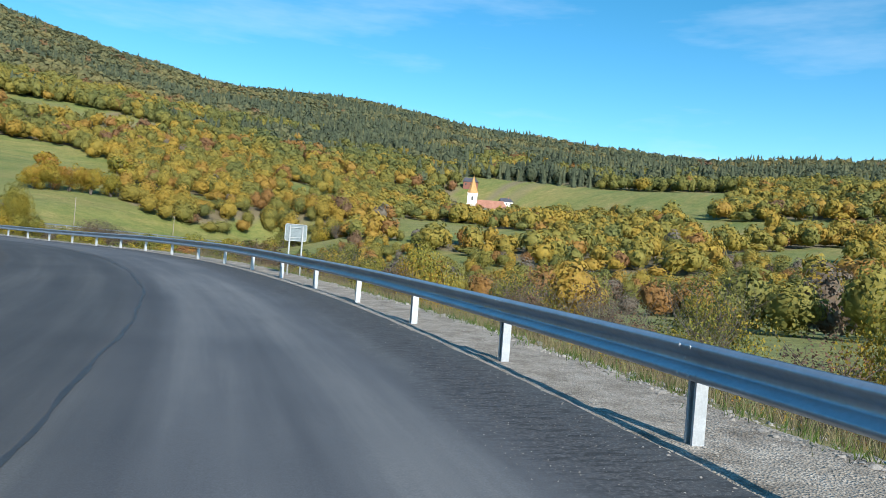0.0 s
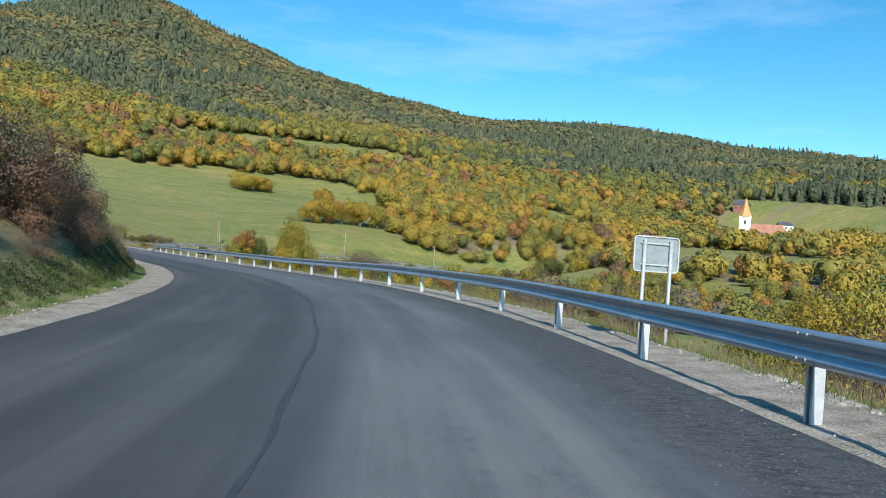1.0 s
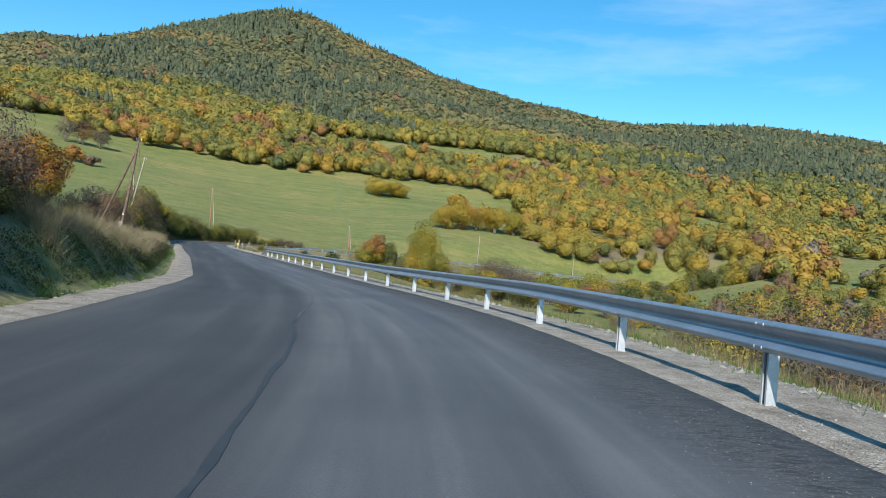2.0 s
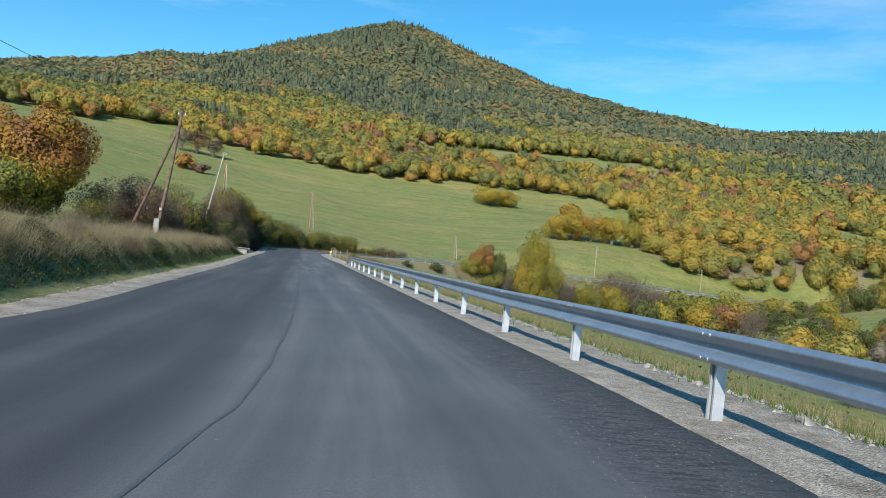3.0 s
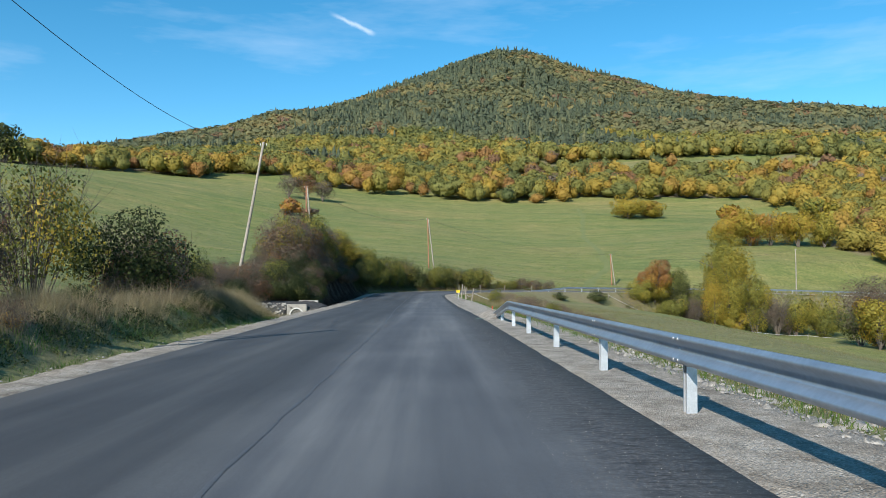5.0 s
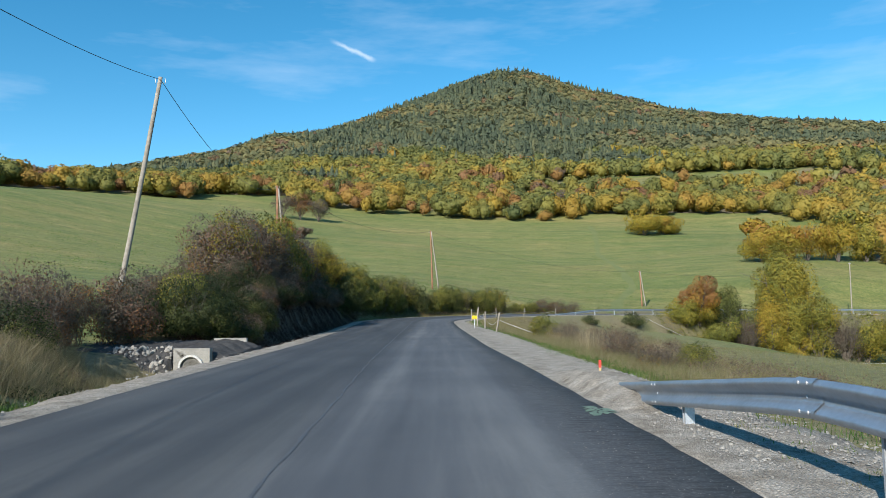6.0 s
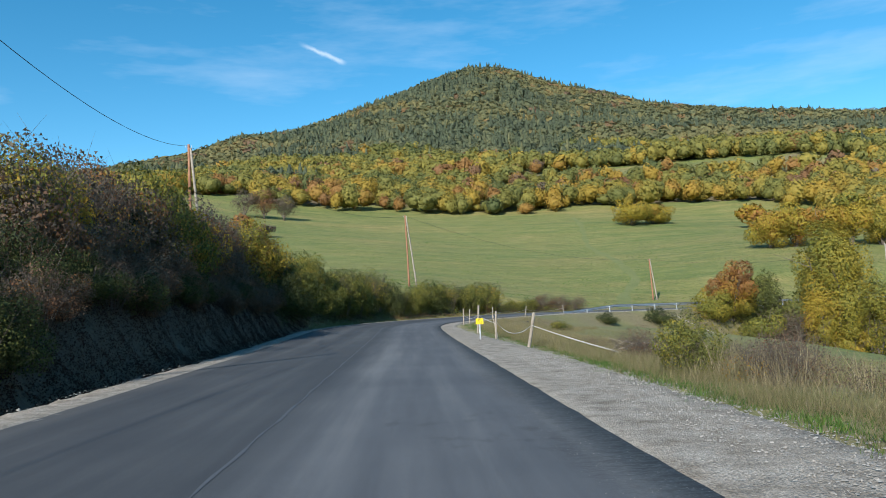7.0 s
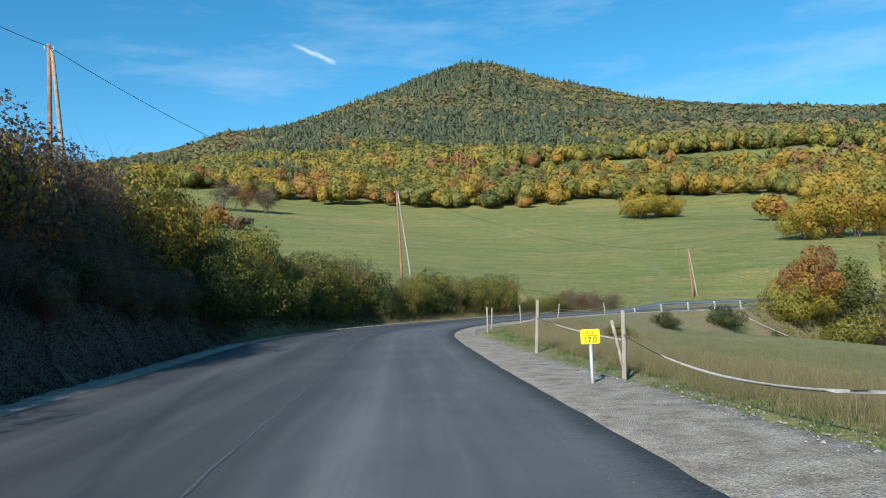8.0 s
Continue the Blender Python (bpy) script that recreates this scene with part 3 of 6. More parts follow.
def build_ground():
    xs, ys = spaced(-2600, -16, 12, 2600, 0.6, 1.05), spaced(-700, -75, 125, 2600, 1.0, 1.035)
    gx, gy = np.meshgrid(xs, ys)
    z = ground_z(gx, gy)
    nx, ny = len(xs), len(ys)
    i = (np.arange(ny - 1)[:, None] * nx + np.arange(nx - 1)[None]).ravel()
    s, u = nearest(gx, gy)
    x, y = gx.ravel(), gy.ravel()
    le = left_edge(s)
    verge = np.maximum(np.exp(-((u - 3.5) / 3.5) ** 2), np.exp(-((le - u - 3.5) / 3.0) ** 2)) * 0.62 * (0.75 + 0.5 * wave(x, y, 3, 2))
    paddock = 0.27 * step(2, 6, u) * (1 - step(34, 62, u + 8 * wave(x, y, 9, 3))) * step(22, 52, s + 6 * wave(x, y, 7, 1)) * (1 - step(128, 152, s))
    cover = np.where(wooded(x, y) & wooded(x * 0.955, 20 + (y - 20) * 0.955) & ((np.abs(u + 3) > 19) | (s > 322)), 0.72, np.maximum(verge, paddock))
    # Darkest cover on the cutting, standing for the shade of the hedge.
    cover = np.where((s > 61) & (s < 111) & (le - u > 0.8) & (le - u < 5.5), 0.98, cover)
    r, a = polar(x, y)
    pale = (np.abs(r - 490) < 60) & (np.degrees(a) > -12) & (np.degrees(a) < 35) & ~wooded(x, y)
    cover = np.where(pale, 0.24, cover)
    me = mesh_np("ground", np.stack([x, y, z.ravel()], 1), np.stack([i, i + 1, i + nx + 1, i + nx], 1), GROUND, cover, "cover", True)
    tagged(new("ground", me), "green autumn meadows and wooded hills round the road", "ground", kind="structure")


build_ground()


def farm_track():
    """A mown strip of fresher grass that winds up the meadow."""
    ys = np.arange(157, 372, 3.0)
    mid = np.interp(ys, [157, 175, 200, 235, 280, 340, 372], [29, 34, 44, 50, 54, 66, 70])
    v, f = [], []
    for k, (y, xm) in enumerate(zip(ys, mid)):
        for q in (-1.6, -0.5, 0.5, 1.6):
            v.append((xm + q * (1 + 0.25 * math.sin(y * 0.3)), y, gz(xm + q, y) + 0.05 - (0.12 if abs(q) > 1 else 0)))
        if k:
            f += [(4 * k - 4 + j, 4 * k - 3 + j, 4 * k + 1 + j, 4 * k + j) for j in range(3)]
    tagged(new("track", mesh_np("track", v, f, TRACK, smooth=True)), "faint bright green track up the meadow", "track", kind="structure")


farm_track()


def strip(name, s0, s1, us, mat, lift, ds=1.0, jitter=0.0, label="", kind="structure", edge_jit=0.0):
    """A sheet laid along the road between offsets, with a skirt at its sides."""
    ss = np.arange(s0, s1 + ds / 2, ds)
    rng = np.random.RandomState(len(name) + 7)
    rows, uvs = [], []
    for s in ss:
        uu = np.array(us(s), float)
        if edge_jit:
            uu[[0, 1]] += edge_jit * (wave(s, 0, 0.7, 1) + wave(s, 0, 0.23, 3))
            uu[[-2, -1]] += edge_jit * (wave(s, 5, 0.6, 2) + wave(s, 9, 0.21, 4))
        x, y, h = on_line(s, uu)
        z = road_z(s, uu) + lift + jitter * rng.uniform(-1, 1, len(uu))
        z[0], z[-1] = z[0] - 0.2, z[-1] - 0.2
        rows.append(np.stack([x, y, z], 1))
        uvs.append(np.stack([uu, np.full(len(uu), s)], 1))
    k = len(rows[0])
    v, uv = np.concatenate(rows), np.concatenate(uvs)
    i = (np.arange(len(ss) - 1)[:, None] * k + np.arange(k - 1)[None]).ravel()
    f = np.stack([i, i + 1, i + k + 1, i + k], 1)
    me = mesh_np(name, v, f, mat, smooth=True)
    layer = me.uv_layers.new(name="UVMap")
    layer.data.foreach_set("uv", uv[f.ravel()].astype(np.float32).ravel())
    return tagged(new(name, me), label, name.split("_")[-1], kind=kind)


road = strip("road", -120, 320, lambda s: np.concatenate([[left_edge(s) - 0.02, left_edge(s)], np.linspace(left_edge(s) + 0.5, right_edge(s) - 0.5, 12), [right_edge(s), right_edge(s) + 0.02]]), ASPHALT, 0.0, 0.5,
             label="dark grey asphalt road with worn wheel tracks", edge_jit=0.016)
strip("shoulder_right", -120, 320, lambda s: np.concatenate([[right_edge(s) - 0.25, right_edge(s) - 0.1], np.linspace(right_edge(s) + 0.3, right_gravel(s), 5), [right_gravel(s) + 0.15]]), GRAVEL, -0.016, 0.25, 0.010, "pale crushed gravel shoulder along the road", edge_jit=0.07)
strip("shoulder_left", -120, 320, lambda s: [left_edge(s) - 1.0 - 0.35 * np.interp(s, [-60, -35, -10], [1.6, 1, 0]), left_edge(s) - 0.85, left_edge(s) - 0.5, left_edge(s) - 0.2, left_edge(s) + 0.12, left_edge(s) + 0.25],
      GRAVEL, -0.012, 0.25, 0.014, "pale crushed gravel shoulder along the road", edge_jit=0.06)


def sealed_joint(s0, s1, mat, label, wide):
    """The bitumen strip over the joint between the lanes."""
    ss = np.arange(s0, s1, 0.2)
    v, f = [], []
    for k, s in enumerate(ss):
        off = float(np.interp(s, [-75, -62, -57, -50, -45, -38, -31, -26, -21, -15, 0, 10, 20, 38, 45, 52, 80, 115], [-5.0, -4.72, -4.56, -4.54, -4.6, -4.66, -4.84, -4.5, -4.17, -4.12, -4.11, -4.1, -4.2, -4.33, -4.5, -4.7, -5.05, -5.3]))
        off += 0.035 * math.sin(s * 0.9) * float(np.interp(s, [-30, -15], [1, 0.2])) + 0.012 * math.sin(s * 2.7 + 1)
        w = wide * (1 + 0.3 * math.sin(s * 1.9) + 0.22 * math.sin(s * 5.3) + 0.15 * math.sin(s * 11.7))
        for u in (off - w, off + w):
            x, y, h = on_line(s, u)
            v.append((x, y, float(road_z(s, u)) + 0.004))
        if k:
            f.append((2 * k - 2, 2 * k - 1, 2 * k + 1, 2 * k))
    ob = new("joint_strip", mesh_np("joint_strip", v, f, mat))
    ob.parent = road
    tagged(ob, label)


sealed_joint(-75, -30, SEAL, "black wavy bitumen joint strip", 0.026)
sealed_joint(-30, 115, OLD_SEAL, "faint worn bitumen joint strip", 0.017)

# ---------------------------------------------------------------- guardrails
WPROF = [(-0.155, 0.050), (-0.150, 0.028), (-0.122, 0.001), (-0.108, -0.003), (-0.092, 0.001), (-0.040, 0.064), (-0.024, 0.078), (0.024, 0.078),
         (0.040, 0.064), (0.092, 0.001), (0.108, -0.003), (0.122, 0.001), (0.150, 0.028), (0.155, 0.050)]    # height, depth of the W section


def rail_post(parent):
    bm = bmesh.new()
    c = [(-0.055, 0.0), (0.055, 0.0), (0.055, 0.11), (0.028, 0.11), (0.028, 0.095), (0.043, 0.095), (0.043, 0.012), (0.012, 0.012), (0.006, 0.024), (-0.006, 0.024), (-0.012, 0.012),
         (-0.043, 0.012), (-0.043, 0.095), (-0.028, 0.095), (-0.028, 0.11), (-0.055, 0.11)]
    lo, hi = [bm.verts.new((x, y, -0.6)) for x, y in c], [bm.verts.new((x, y, 0.74)) for x, y in c]
    for k in range(len(c)):
        bm.faces.new((lo[k], lo[(k + 1) % len(c)], hi[(k + 1) % len(c)], hi[k]))
    bm.faces.new(hi)
    return part("post", bm, POST_STEEL, parent, "bright galvanised C-section post")


def guardrail(joints, name_label, end_at, depth, back=0.0):
    """W-beam lengths lapped at every post; the last lengths dip to the ground where the rail ends."""
    rail = empty("guardrail", *(float(v) for v in on_line(joints[0])[:2]), 0, name_label, "guardrail")
    rail.matrix_basis = Matrix.Identity(4)

    def drop(s):
        lo, hi = end_at
        return depth * float(np.clip((s - lo) / (hi - lo), 0, 1))

    def level(s):
        return float(road_z(s, 0.0)) + 0.65 - drop(s)

    first_post = None
    for a, b in zip(joints, joints[1:]):
        lap = 0.16
        ss = np.linspace(a - lap, b + lap, 7)
        v, f = [], []
        for j, s in enumerate(ss):
            proud = 0.004 if j == 0 else 0.0
            for hh, dd in WPROF:
                for rear in (0, 1):
                    x, y, h = on_line(s, -0.135 + dd + rear * 0.004 - proud)
                    v.append((x, y, level(s) + hh))
        m = len(WPROF) * 2
        for j in range(len(ss) - 1):
            o = j * m
            for q in range(len(WPROF) - 1):
                p0 = o + 2 * q
                f.append((p0, p0 + m, p0 + m + 2, p0 + 2))
                f.append((p0 + 1, p0 + 3, p0 + m + 3, p0 + m + 1))
            for q in (0, len(WPROF) - 1):
                p0 = o + 2 * q
                f.append((p0, p0 + 1, p0 + m + 1, p0 + m) if q else (p0, p0 + m, p0 + m + 1, p0 + 1))
        beam = new("beam", mesh_np("beam", v, f, STEEL, smooth=False))
        beam.parent = rail
        tagged(beam, "galvanised W-shaped beam length")
        foot = a - back if a > 34 else a
        x, y, h = on_line(foot, 0.065)
        gone = drop(foot)
        if gone < 0.45:
            if first_post is None:
                p = first_post = rail_post(rail)
            else:
                p = new("post", first_post.data)
                p.parent = rail
                tagged(p, "bright galvanised C-section post")
            p.matrix_basis = pose(float(x), float(y), float(road_z(foot, 0)) - 0.03 - gone, random.uniform(-0.6, 0.6), random.uniform(-0.6, 0.6), 90 - math.degrees(h) + random.uniform(-3, 3))
        # bolts of the lap, in two pairs, and the one that holds the spacer
        for du, dz in ((-0.07, 0.11), (0.07, 0.11), (-0.07, -0.11), (0.07, -0.11), (0.10, 0.0)):
            bx, by, _ = on_line(a + du, -0.140 + (0.082 if dz == 0 else 0))
            if not BOLT_MESH:
                bm = bmesh.new()
                bmesh.ops.create_uvsphere(bm, u_segments=8, v_segments=4, radius=0.017)
                bmesh.ops.scale(bm, vec=(0.55, 1, 1), verts=bm.verts)
                me = bpy.data.meshes.new("bolt")
                bm.to_mesh(me)
                bm.free()
                me.materials.append(BOLT)
                BOLT_MESH.append(me)
            o = new("bolt", BOLT_MESH[0])
            o.parent = beam
            o.matrix_basis = pose(float(bx), float(by), level(a + du) + dz, 0, 0, -math.degrees(h))
        # spacer between post and beam
        if gone < 0.45:
            bm = bmesh.new()
            block(bm, 0.004, 0.05, -0.04, 0.04, -0.09, 0.09, 0.006)
            o = part("spacer", bm, STEEL, beam)
            sx, sy, _ = on_line(foot, -0.055)
            o.matrix_basis = pose(float(sx), float(sy), level(foot), 0, 0, -math.degrees(h))
    return rail


BOLT_MESH = []
guardrail(list(range(-100, 25, 4)) + [28.5, 33.2, 38, 42, 46], "galvanised steel W-beam guardrail on the outer roadside", (38, 45.6), 0.78, 0.9)
guardrail(list(range(140, 317, 4)), "galvanised steel W-beam guardrail beside the far road", (149, 141), 0.60)



def gravel_heap():
    """Gravel tipped over the end of the rail."""
    rng = random.Random(44)
    bm = bmesh.new()
    rows = []
    for i in range(57):
        s = 41.2 + 0.13 * i
        row = []
        for j in range(15):
            u = -0.62 + 0.1 * j
            e = max(0.0, 1 - ((s - 45.2) / 3.4) ** 2) * max(0.0, 1 - ((u - 0.06) / 0.66) ** 2)
            x, y, _ = (float(v) for v in on_line(s, u))
            row.append(bm.verts.new((x + rng.uniform(-0.03, 0.03), y + rng.uniform(-0.03, 0.03), float(road_z(s, u)) - 0.03 + 0.27 * e + rng.uniform(-0.014, 0.014))))
        rows.append(row)
    for r0, r1 in zip(rows, rows[1:]):
        for j in range(14):
            bm.faces.new((r0[j], r0[j + 1], r1[j + 1], r1[j]))
    tagged(part("gravel_heap", bm, GRAVEL), "low heap of brown-grey gravel burying the rail end", "gravel", kind="stuff")


gravel_heap()

# ---------------------------------------------------------------- roadside things
def board(bm, w, h, t, r, y=0.0, z=0.0):
    """A plate with rounded corners, upright in x and z, centred on z."""
    pts = []
    for cx, cz, a0 in ((w / 2 - r, h / 2 - r, 0), (-w / 2 + r, h / 2 - r, 90), (-w / 2 + r, -h / 2 + r, 180), (w / 2 - r, -h / 2 + r, 270)):
        pts += [(cx + r * math.cos(radians(a0 + k * 22.5)), cz + r * math.sin(radians(a0 + k * 22.5))) for k in range(5)]
    a, b = [bm.verts.new((x, y - t / 2, z + q)) for x, q in pts], [bm.verts.new((x, y + t / 2, z + q)) for x, q in pts]
    bm.faces.new(a)
    bm.faces.new(b[::-1])
    for k in range(len(pts)):
        bm.faces.new((a[k], b[k], b[(k + 1) % len(pts)], a[(k + 1) % len(pts)]))


def back_of_sign():
    x, y = -1.86, -45.88
    z = gz(x, y)
    sign = empty("road_sign", x, y, z, "grey back of a two-post road sign behind the guardrail", "road sign", turn=-24)
    mid = 1.60 - z
    bm = bmesh.new()
    board(bm, 0.76, 0.58, 0.012, 0.06, -0.03, mid)
    part("panel", bm, SIGN_GREY, sign, "blue-grey sheet metal panel seen from behind")
    for k in range(2):
        bm = bmesh.new()
        q = -0.215 + 0.45 * k
        tube(bm, [(q, -0.075, -0.5), (q, -0.075, mid + 0.24)], [0.03, 0.03], 10)
        part("post", bm, SIGN_RIM, sign, "light grey round steel post")
    for k in range(2):
        bm = bmesh.new()
        block(bm, -0.27, 0.28, -0.066, -0.036, mid - 0.19 + 0.35 * k, mid - 0.165 + 0.35 * k, 0.004)
        part("crossbar", bm, SIGN_RIM, sign, "light clamp rail across the back")
    bm = bmesh.new()
    outer, inner = [], []
    w, h, r = 0.78, 0.60, 0.07
    for cx, cz, a0 in ((w / 2 - r, h / 2 - r, 0), (-w / 2 + r, h / 2 - r, 90), (-w / 2 + r, -h / 2 + r, 180), (w / 2 - r, -h / 2 + r, 270)):
        for k in range(5):
            ca, sa = math.cos(radians(a0 + k * 22.5)), math.sin(radians(a0 + k * 22.5))
            outer.append((cx + r * ca, cz + r * sa))
            inner.append((cx + (r - 0.022) * ca, cz + (r - 0.022) * sa))
    rows = [[bm.verts.new((px, py, mid + pz)) for px, pz in ring] for ring, py in ((outer, -0.02), (outer, -0.055), (inner, -0.055), (inner, -0.034))]
    n = len(outer)
    for r0, r1 in zip(rows, rows[1:]):
        for k in range(n):
            bm.faces.new((r0[k], r0[(k + 1) % n], r1[(k + 1) % n], r1[k]))
    part("rim", bm, SIGN_RIM, sign, "folded pale rim of the panel")


back_of_sign()


def letters(text, size, mat, parent, m, name="lettering"):
    c = bpy.data.curves.new(name, "FONT")
    c.body, c.size, c.align_x, c.align_y, c.extrude = text, size, "CENTER", "CENTER", 0.001
    c.materials.append(mat)
    o = new(name, c)
    o.parent = parent
    o.matrix_basis = m
    return o


def kilometre_sign():
    x, y = 2.49, 86.15
    z = gz(x, y)
    sign = empty("kilometre_sign", x, y, z, "small yellow kilometre plate on a grey post at the gravel edge", "road sign", turn=2)
    bm = bmesh.new()
    tube(bm, [(0, 0, -0.4), (0.01, 0, 0.78)], [0.03, 0.03], 10)
    part("post", bm, POST_STEEL, sign, "grey round steel post")
    bm = bmesh.new()
    board(bm, 0.335, 0.25, 0.008, 0.03, -0.036, 0.86)
    plate = part("plate", bm, YELLOW, sign, "yellow plate with black road number and kilometre")
    letters("512", 0.085, BLACK, plate, pose(0, -0.042, 0.925, 90))
    letters("17,0", 0.13, BLACK, plate, pose(0, -0.042, 0.80, 90))
    bm = bmesh.new()
    block(bm, -0.15, 0.15, -0.0425, -0.0405, 0.874, 0.880)
    part("dividing_line", bm, BLACK, plate)


kilometre_sign()


# ---------------------------------------------------------------- poles and wires
def bar_part(name, a, b, r0, r1, mat, parent, label="", bend=0.03, sides=9):
    bm = bmesh.new()
    a, b = Vector(a), Vector(b)
    pts = [a.lerp(b, t) + Vector((bend * math.sin(3.1 * t), bend * math.sin(2.3 * t + 1), 0)) for t in np.linspace(0, 1, 7)]
    tube(bm, pts, list(np.linspace(r0, r1, 7)), sides)
    return part(name, bm, mat, parent, label)


def insulators(pole, top, d=0.25):
    for k in (-1, 1):
        bm = bmesh.new()
        tube(bm, [(top[0] + 0.10 * k, top[1], top[2] - d), (top[0] + 0.2 * k, top[1], top[2] - d), (top[0] + 0.2 * k, top[1], top[2] - d + 0.18)], [0.012, 0.014, 0.03], 6)
        part("insulator", bm, POST_STEEL, pole, "small bracket with insulator")


def stub(pole, x, y, z0, z1, w=0.12):
    bm = bmesh.new()
    block(bm, x - w, x + w, y - 0.1, y + 0.1, z0, z1, 0.02)
    return part("concrete_stub", bm, CONCRETE, pole, "grey concrete foot with bolt holes")


def pole_roadside():
    x, y = -10.3, 21.35
    z = gz(x, y)
    p = empty("utility_pole", x, y, z, "leaning wooden utility pole with strut on a concrete foot", "utility pole", "poles of the overhead line")
    top = 8.6 - z
    bar_part("mast", (0.05, 0, 0.3), (0.80, 0.0, top), 0.125, 0.085, WOOD, p, "brown weathered round mast", 0.05)
    bar_part("strut", (-2.1, 1.6, -0.4), (0.62, 0.1, top - 1.2), 0.11, 0.08, WOOD, p, "slanting wooden strut")
    stub(p, 0.06, -0.20, -0.8, 1.30, 0.15)
    bm = bmesh.new()
    block(bm, 0.11, 0.25, -0.150, -0.118, 1.80, 1.96, 0.004)
    part("trail_mark", bm, TAPE, p, "painted white trail mark")
    bm = bmesh.new()
    block(bm, 0.112, 0.248, -0.153, -0.140, 1.855, 1.905, 0.002)
    part("mark_stripe", bm, ORANGE, p, "red stripe of the trail mark")
    insulators(p, (0.80, 0, top))
    return Vector((x + 0.8, y, z + top - 0.1))


def pole_leaning():
    x, y = -13.1, 62.35
    z = gz(x, y)
    p = empty("utility_pole", x, y, z, "grey wooden utility pole leaning over hedges with concrete foot", "utility pole", "poles of the overhead line")
    top = 10.9 - z
    bar_part("mast", (-0.1, 0, 0.2), (1.72, -0.1, top), 0.12, 0.08, GREYWOOD, p, "pale grey round mast")
    stub(p, -0.05, 0.1, -0.6, 1.6)
    insulators(p, (1.72, -0.1, top))
    return Vector((x + 1.72, y - 0.1, z + top - 0.1))


def pole_pair(x, y, h, spread, label, mat=REDWOOD, lean=0.0):
    z = gz(x, y)
    p = empty("utility_pole", x, y, z, label, "utility pole", "poles of the overhead line")
    bar_part("mast", (-0.05, 0, -0.4), (lean, 0, h), 0.14, 0.09, mat, p, "brown round mast", 0.02)
    if spread:
        bar_part("strut", (spread, 0.4, -0.4), (lean + 0.12, 0.02, h - 0.25), 0.13, 0.085, GREYWOOD, p, "second leg leaning against the mast", 0.02)
    insulators(p, (lean, 0, h))
    return Vector((x + lean, y, z + h - 0.1))


tops = [Vector((-17, -30, 10.2)), pole_roadside(), pole_leaning(),
        pole_pair(-15.9, 107.0, 13.95 - gz(-15.9, 107.0), 0.9, "brown double-legged wooden pole behind the hedge", lean=-0.1),
        pole_pair(-0.65, 150.0, 13.8 - gz(-0.65, 150.0), 0.95, "brown wooden A-pole standing in the meadow", lean=-0.25),
        pole_pair(38.85, 174.2, 8.3 - gz(38.85, 174.2), 0.75, "reddish wooden A-pole beside the far road", lean=-0.35),
        pole_pair(81.0, 178.5, 9.6 - gz(81.0, 178.5), 0, "grey wooden pole beside the far road", GREYWOOD),
        pole_pair(122, 192, 8.0, 0, "grey wooden pole in the meadow", GREYWOOD)]


def overhead_wire():
    for a, b in zip(tops, tops[1:]):
        bm = bmesh.new()
        far = (a.y + b.y) / 2
        sag = 0.04 * (b - a).length
        pts = [a.lerp(b, t) - Vector((0, 0, 4 * sag * t * (1 - t))) for t in np.linspace(0, 1, 25)]
        tube(bm, pts, [0.011 if far < 50 else 0.014] * 25, 5)
        tagged(part("overhead_wire", bm, WIRE), "thin black overhead cable slung between wooden poles", "overhead wire", "wires of the overhead line")


overhead_wire()


# ---------------------------------------------------------------- culvert
def culvert(x, y, turn, w=1.15, top=0.62):
    z = -0.40
    c = empty("culvert_headwall", x, y, z, "new pale concrete culvert headwall with round pipe mouth", "culvert", turn=turn)
    n, r = 14, 0.40
    bm = bmesh.new()
    arc = [(r * math.cos(math.pi * k / n), 0.02 + r * math.sin(math.pi * k / n)) for k in range(n + 1)]
    loop_pts = [(w / 2, -0.5), (w / 2, top), (-w / 2, top), (-w / 2, -0.5), (-r, -0.5)] + arc[::-1] + [(r, -0.5)]
    front = [bm.verts.new((a, -0.12, b)) for a, b in loop_pts]
    back = [bm.verts.new((a, 0.12, b)) for a, b in loop_pts]
    f, g = bm.faces.new(front), bm.faces.new(back[::-1])
    for k in range(len(loop_pts)):
        bm.faces.new((front[k], back[k], back[(k + 1) % len(loop_pts)], front[(k + 1) % len(loop_pts)]))
    bmesh.ops.triangulate(bm, faces=[f, g])
    bmesh.ops.recalc_face_normals(bm, faces=bm.faces)
    part("headwall", bm, CONCRETE, c, "square concrete wall round the opening")
    bm = bmesh.new()
    ring_in, ring_out = [], []
    for k in range(n + 1):
        a = math.pi * k / n
        ring_in.append([bm.verts.new((0.34 * math.cos(a), yy, 0.02 + 0.34 * math.sin(a))) for yy in (-0.2, 2.2)])
        ring_out.append([bm.verts.new((0.41 * math.cos(a), yy, 0.02 + 0.41 * math.sin(a))) for yy in (-0.2, -0.05)])
    for k in range(n):
        bm.faces.new((ring_in[k][0], ring_in[k][1], ring_in[k + 1][1], ring_in[k + 1][0]))
        bm.faces.new((ring_out[k][0], ring_in[k][0], ring_in[k + 1][0], ring_out[k + 1][0]))
        bm.faces.new((ring_out[k][0], ring_out[k + 1][0], ring_out[k + 1][1], ring_out[k][1]))
    part("pipe", bm, TAPE, c, "white rim of the concrete pipe")
    # Black plate added inside the pipe to stand for its darkness.
    bm = bmesh.new()
    block(bm, -0.36, 0.36, 2.0, 2.05, -0.5, 0.5)
    part("pipe_dark_plate", bm, BLACK, c)


culvert(-7.9, 55.95, -4)


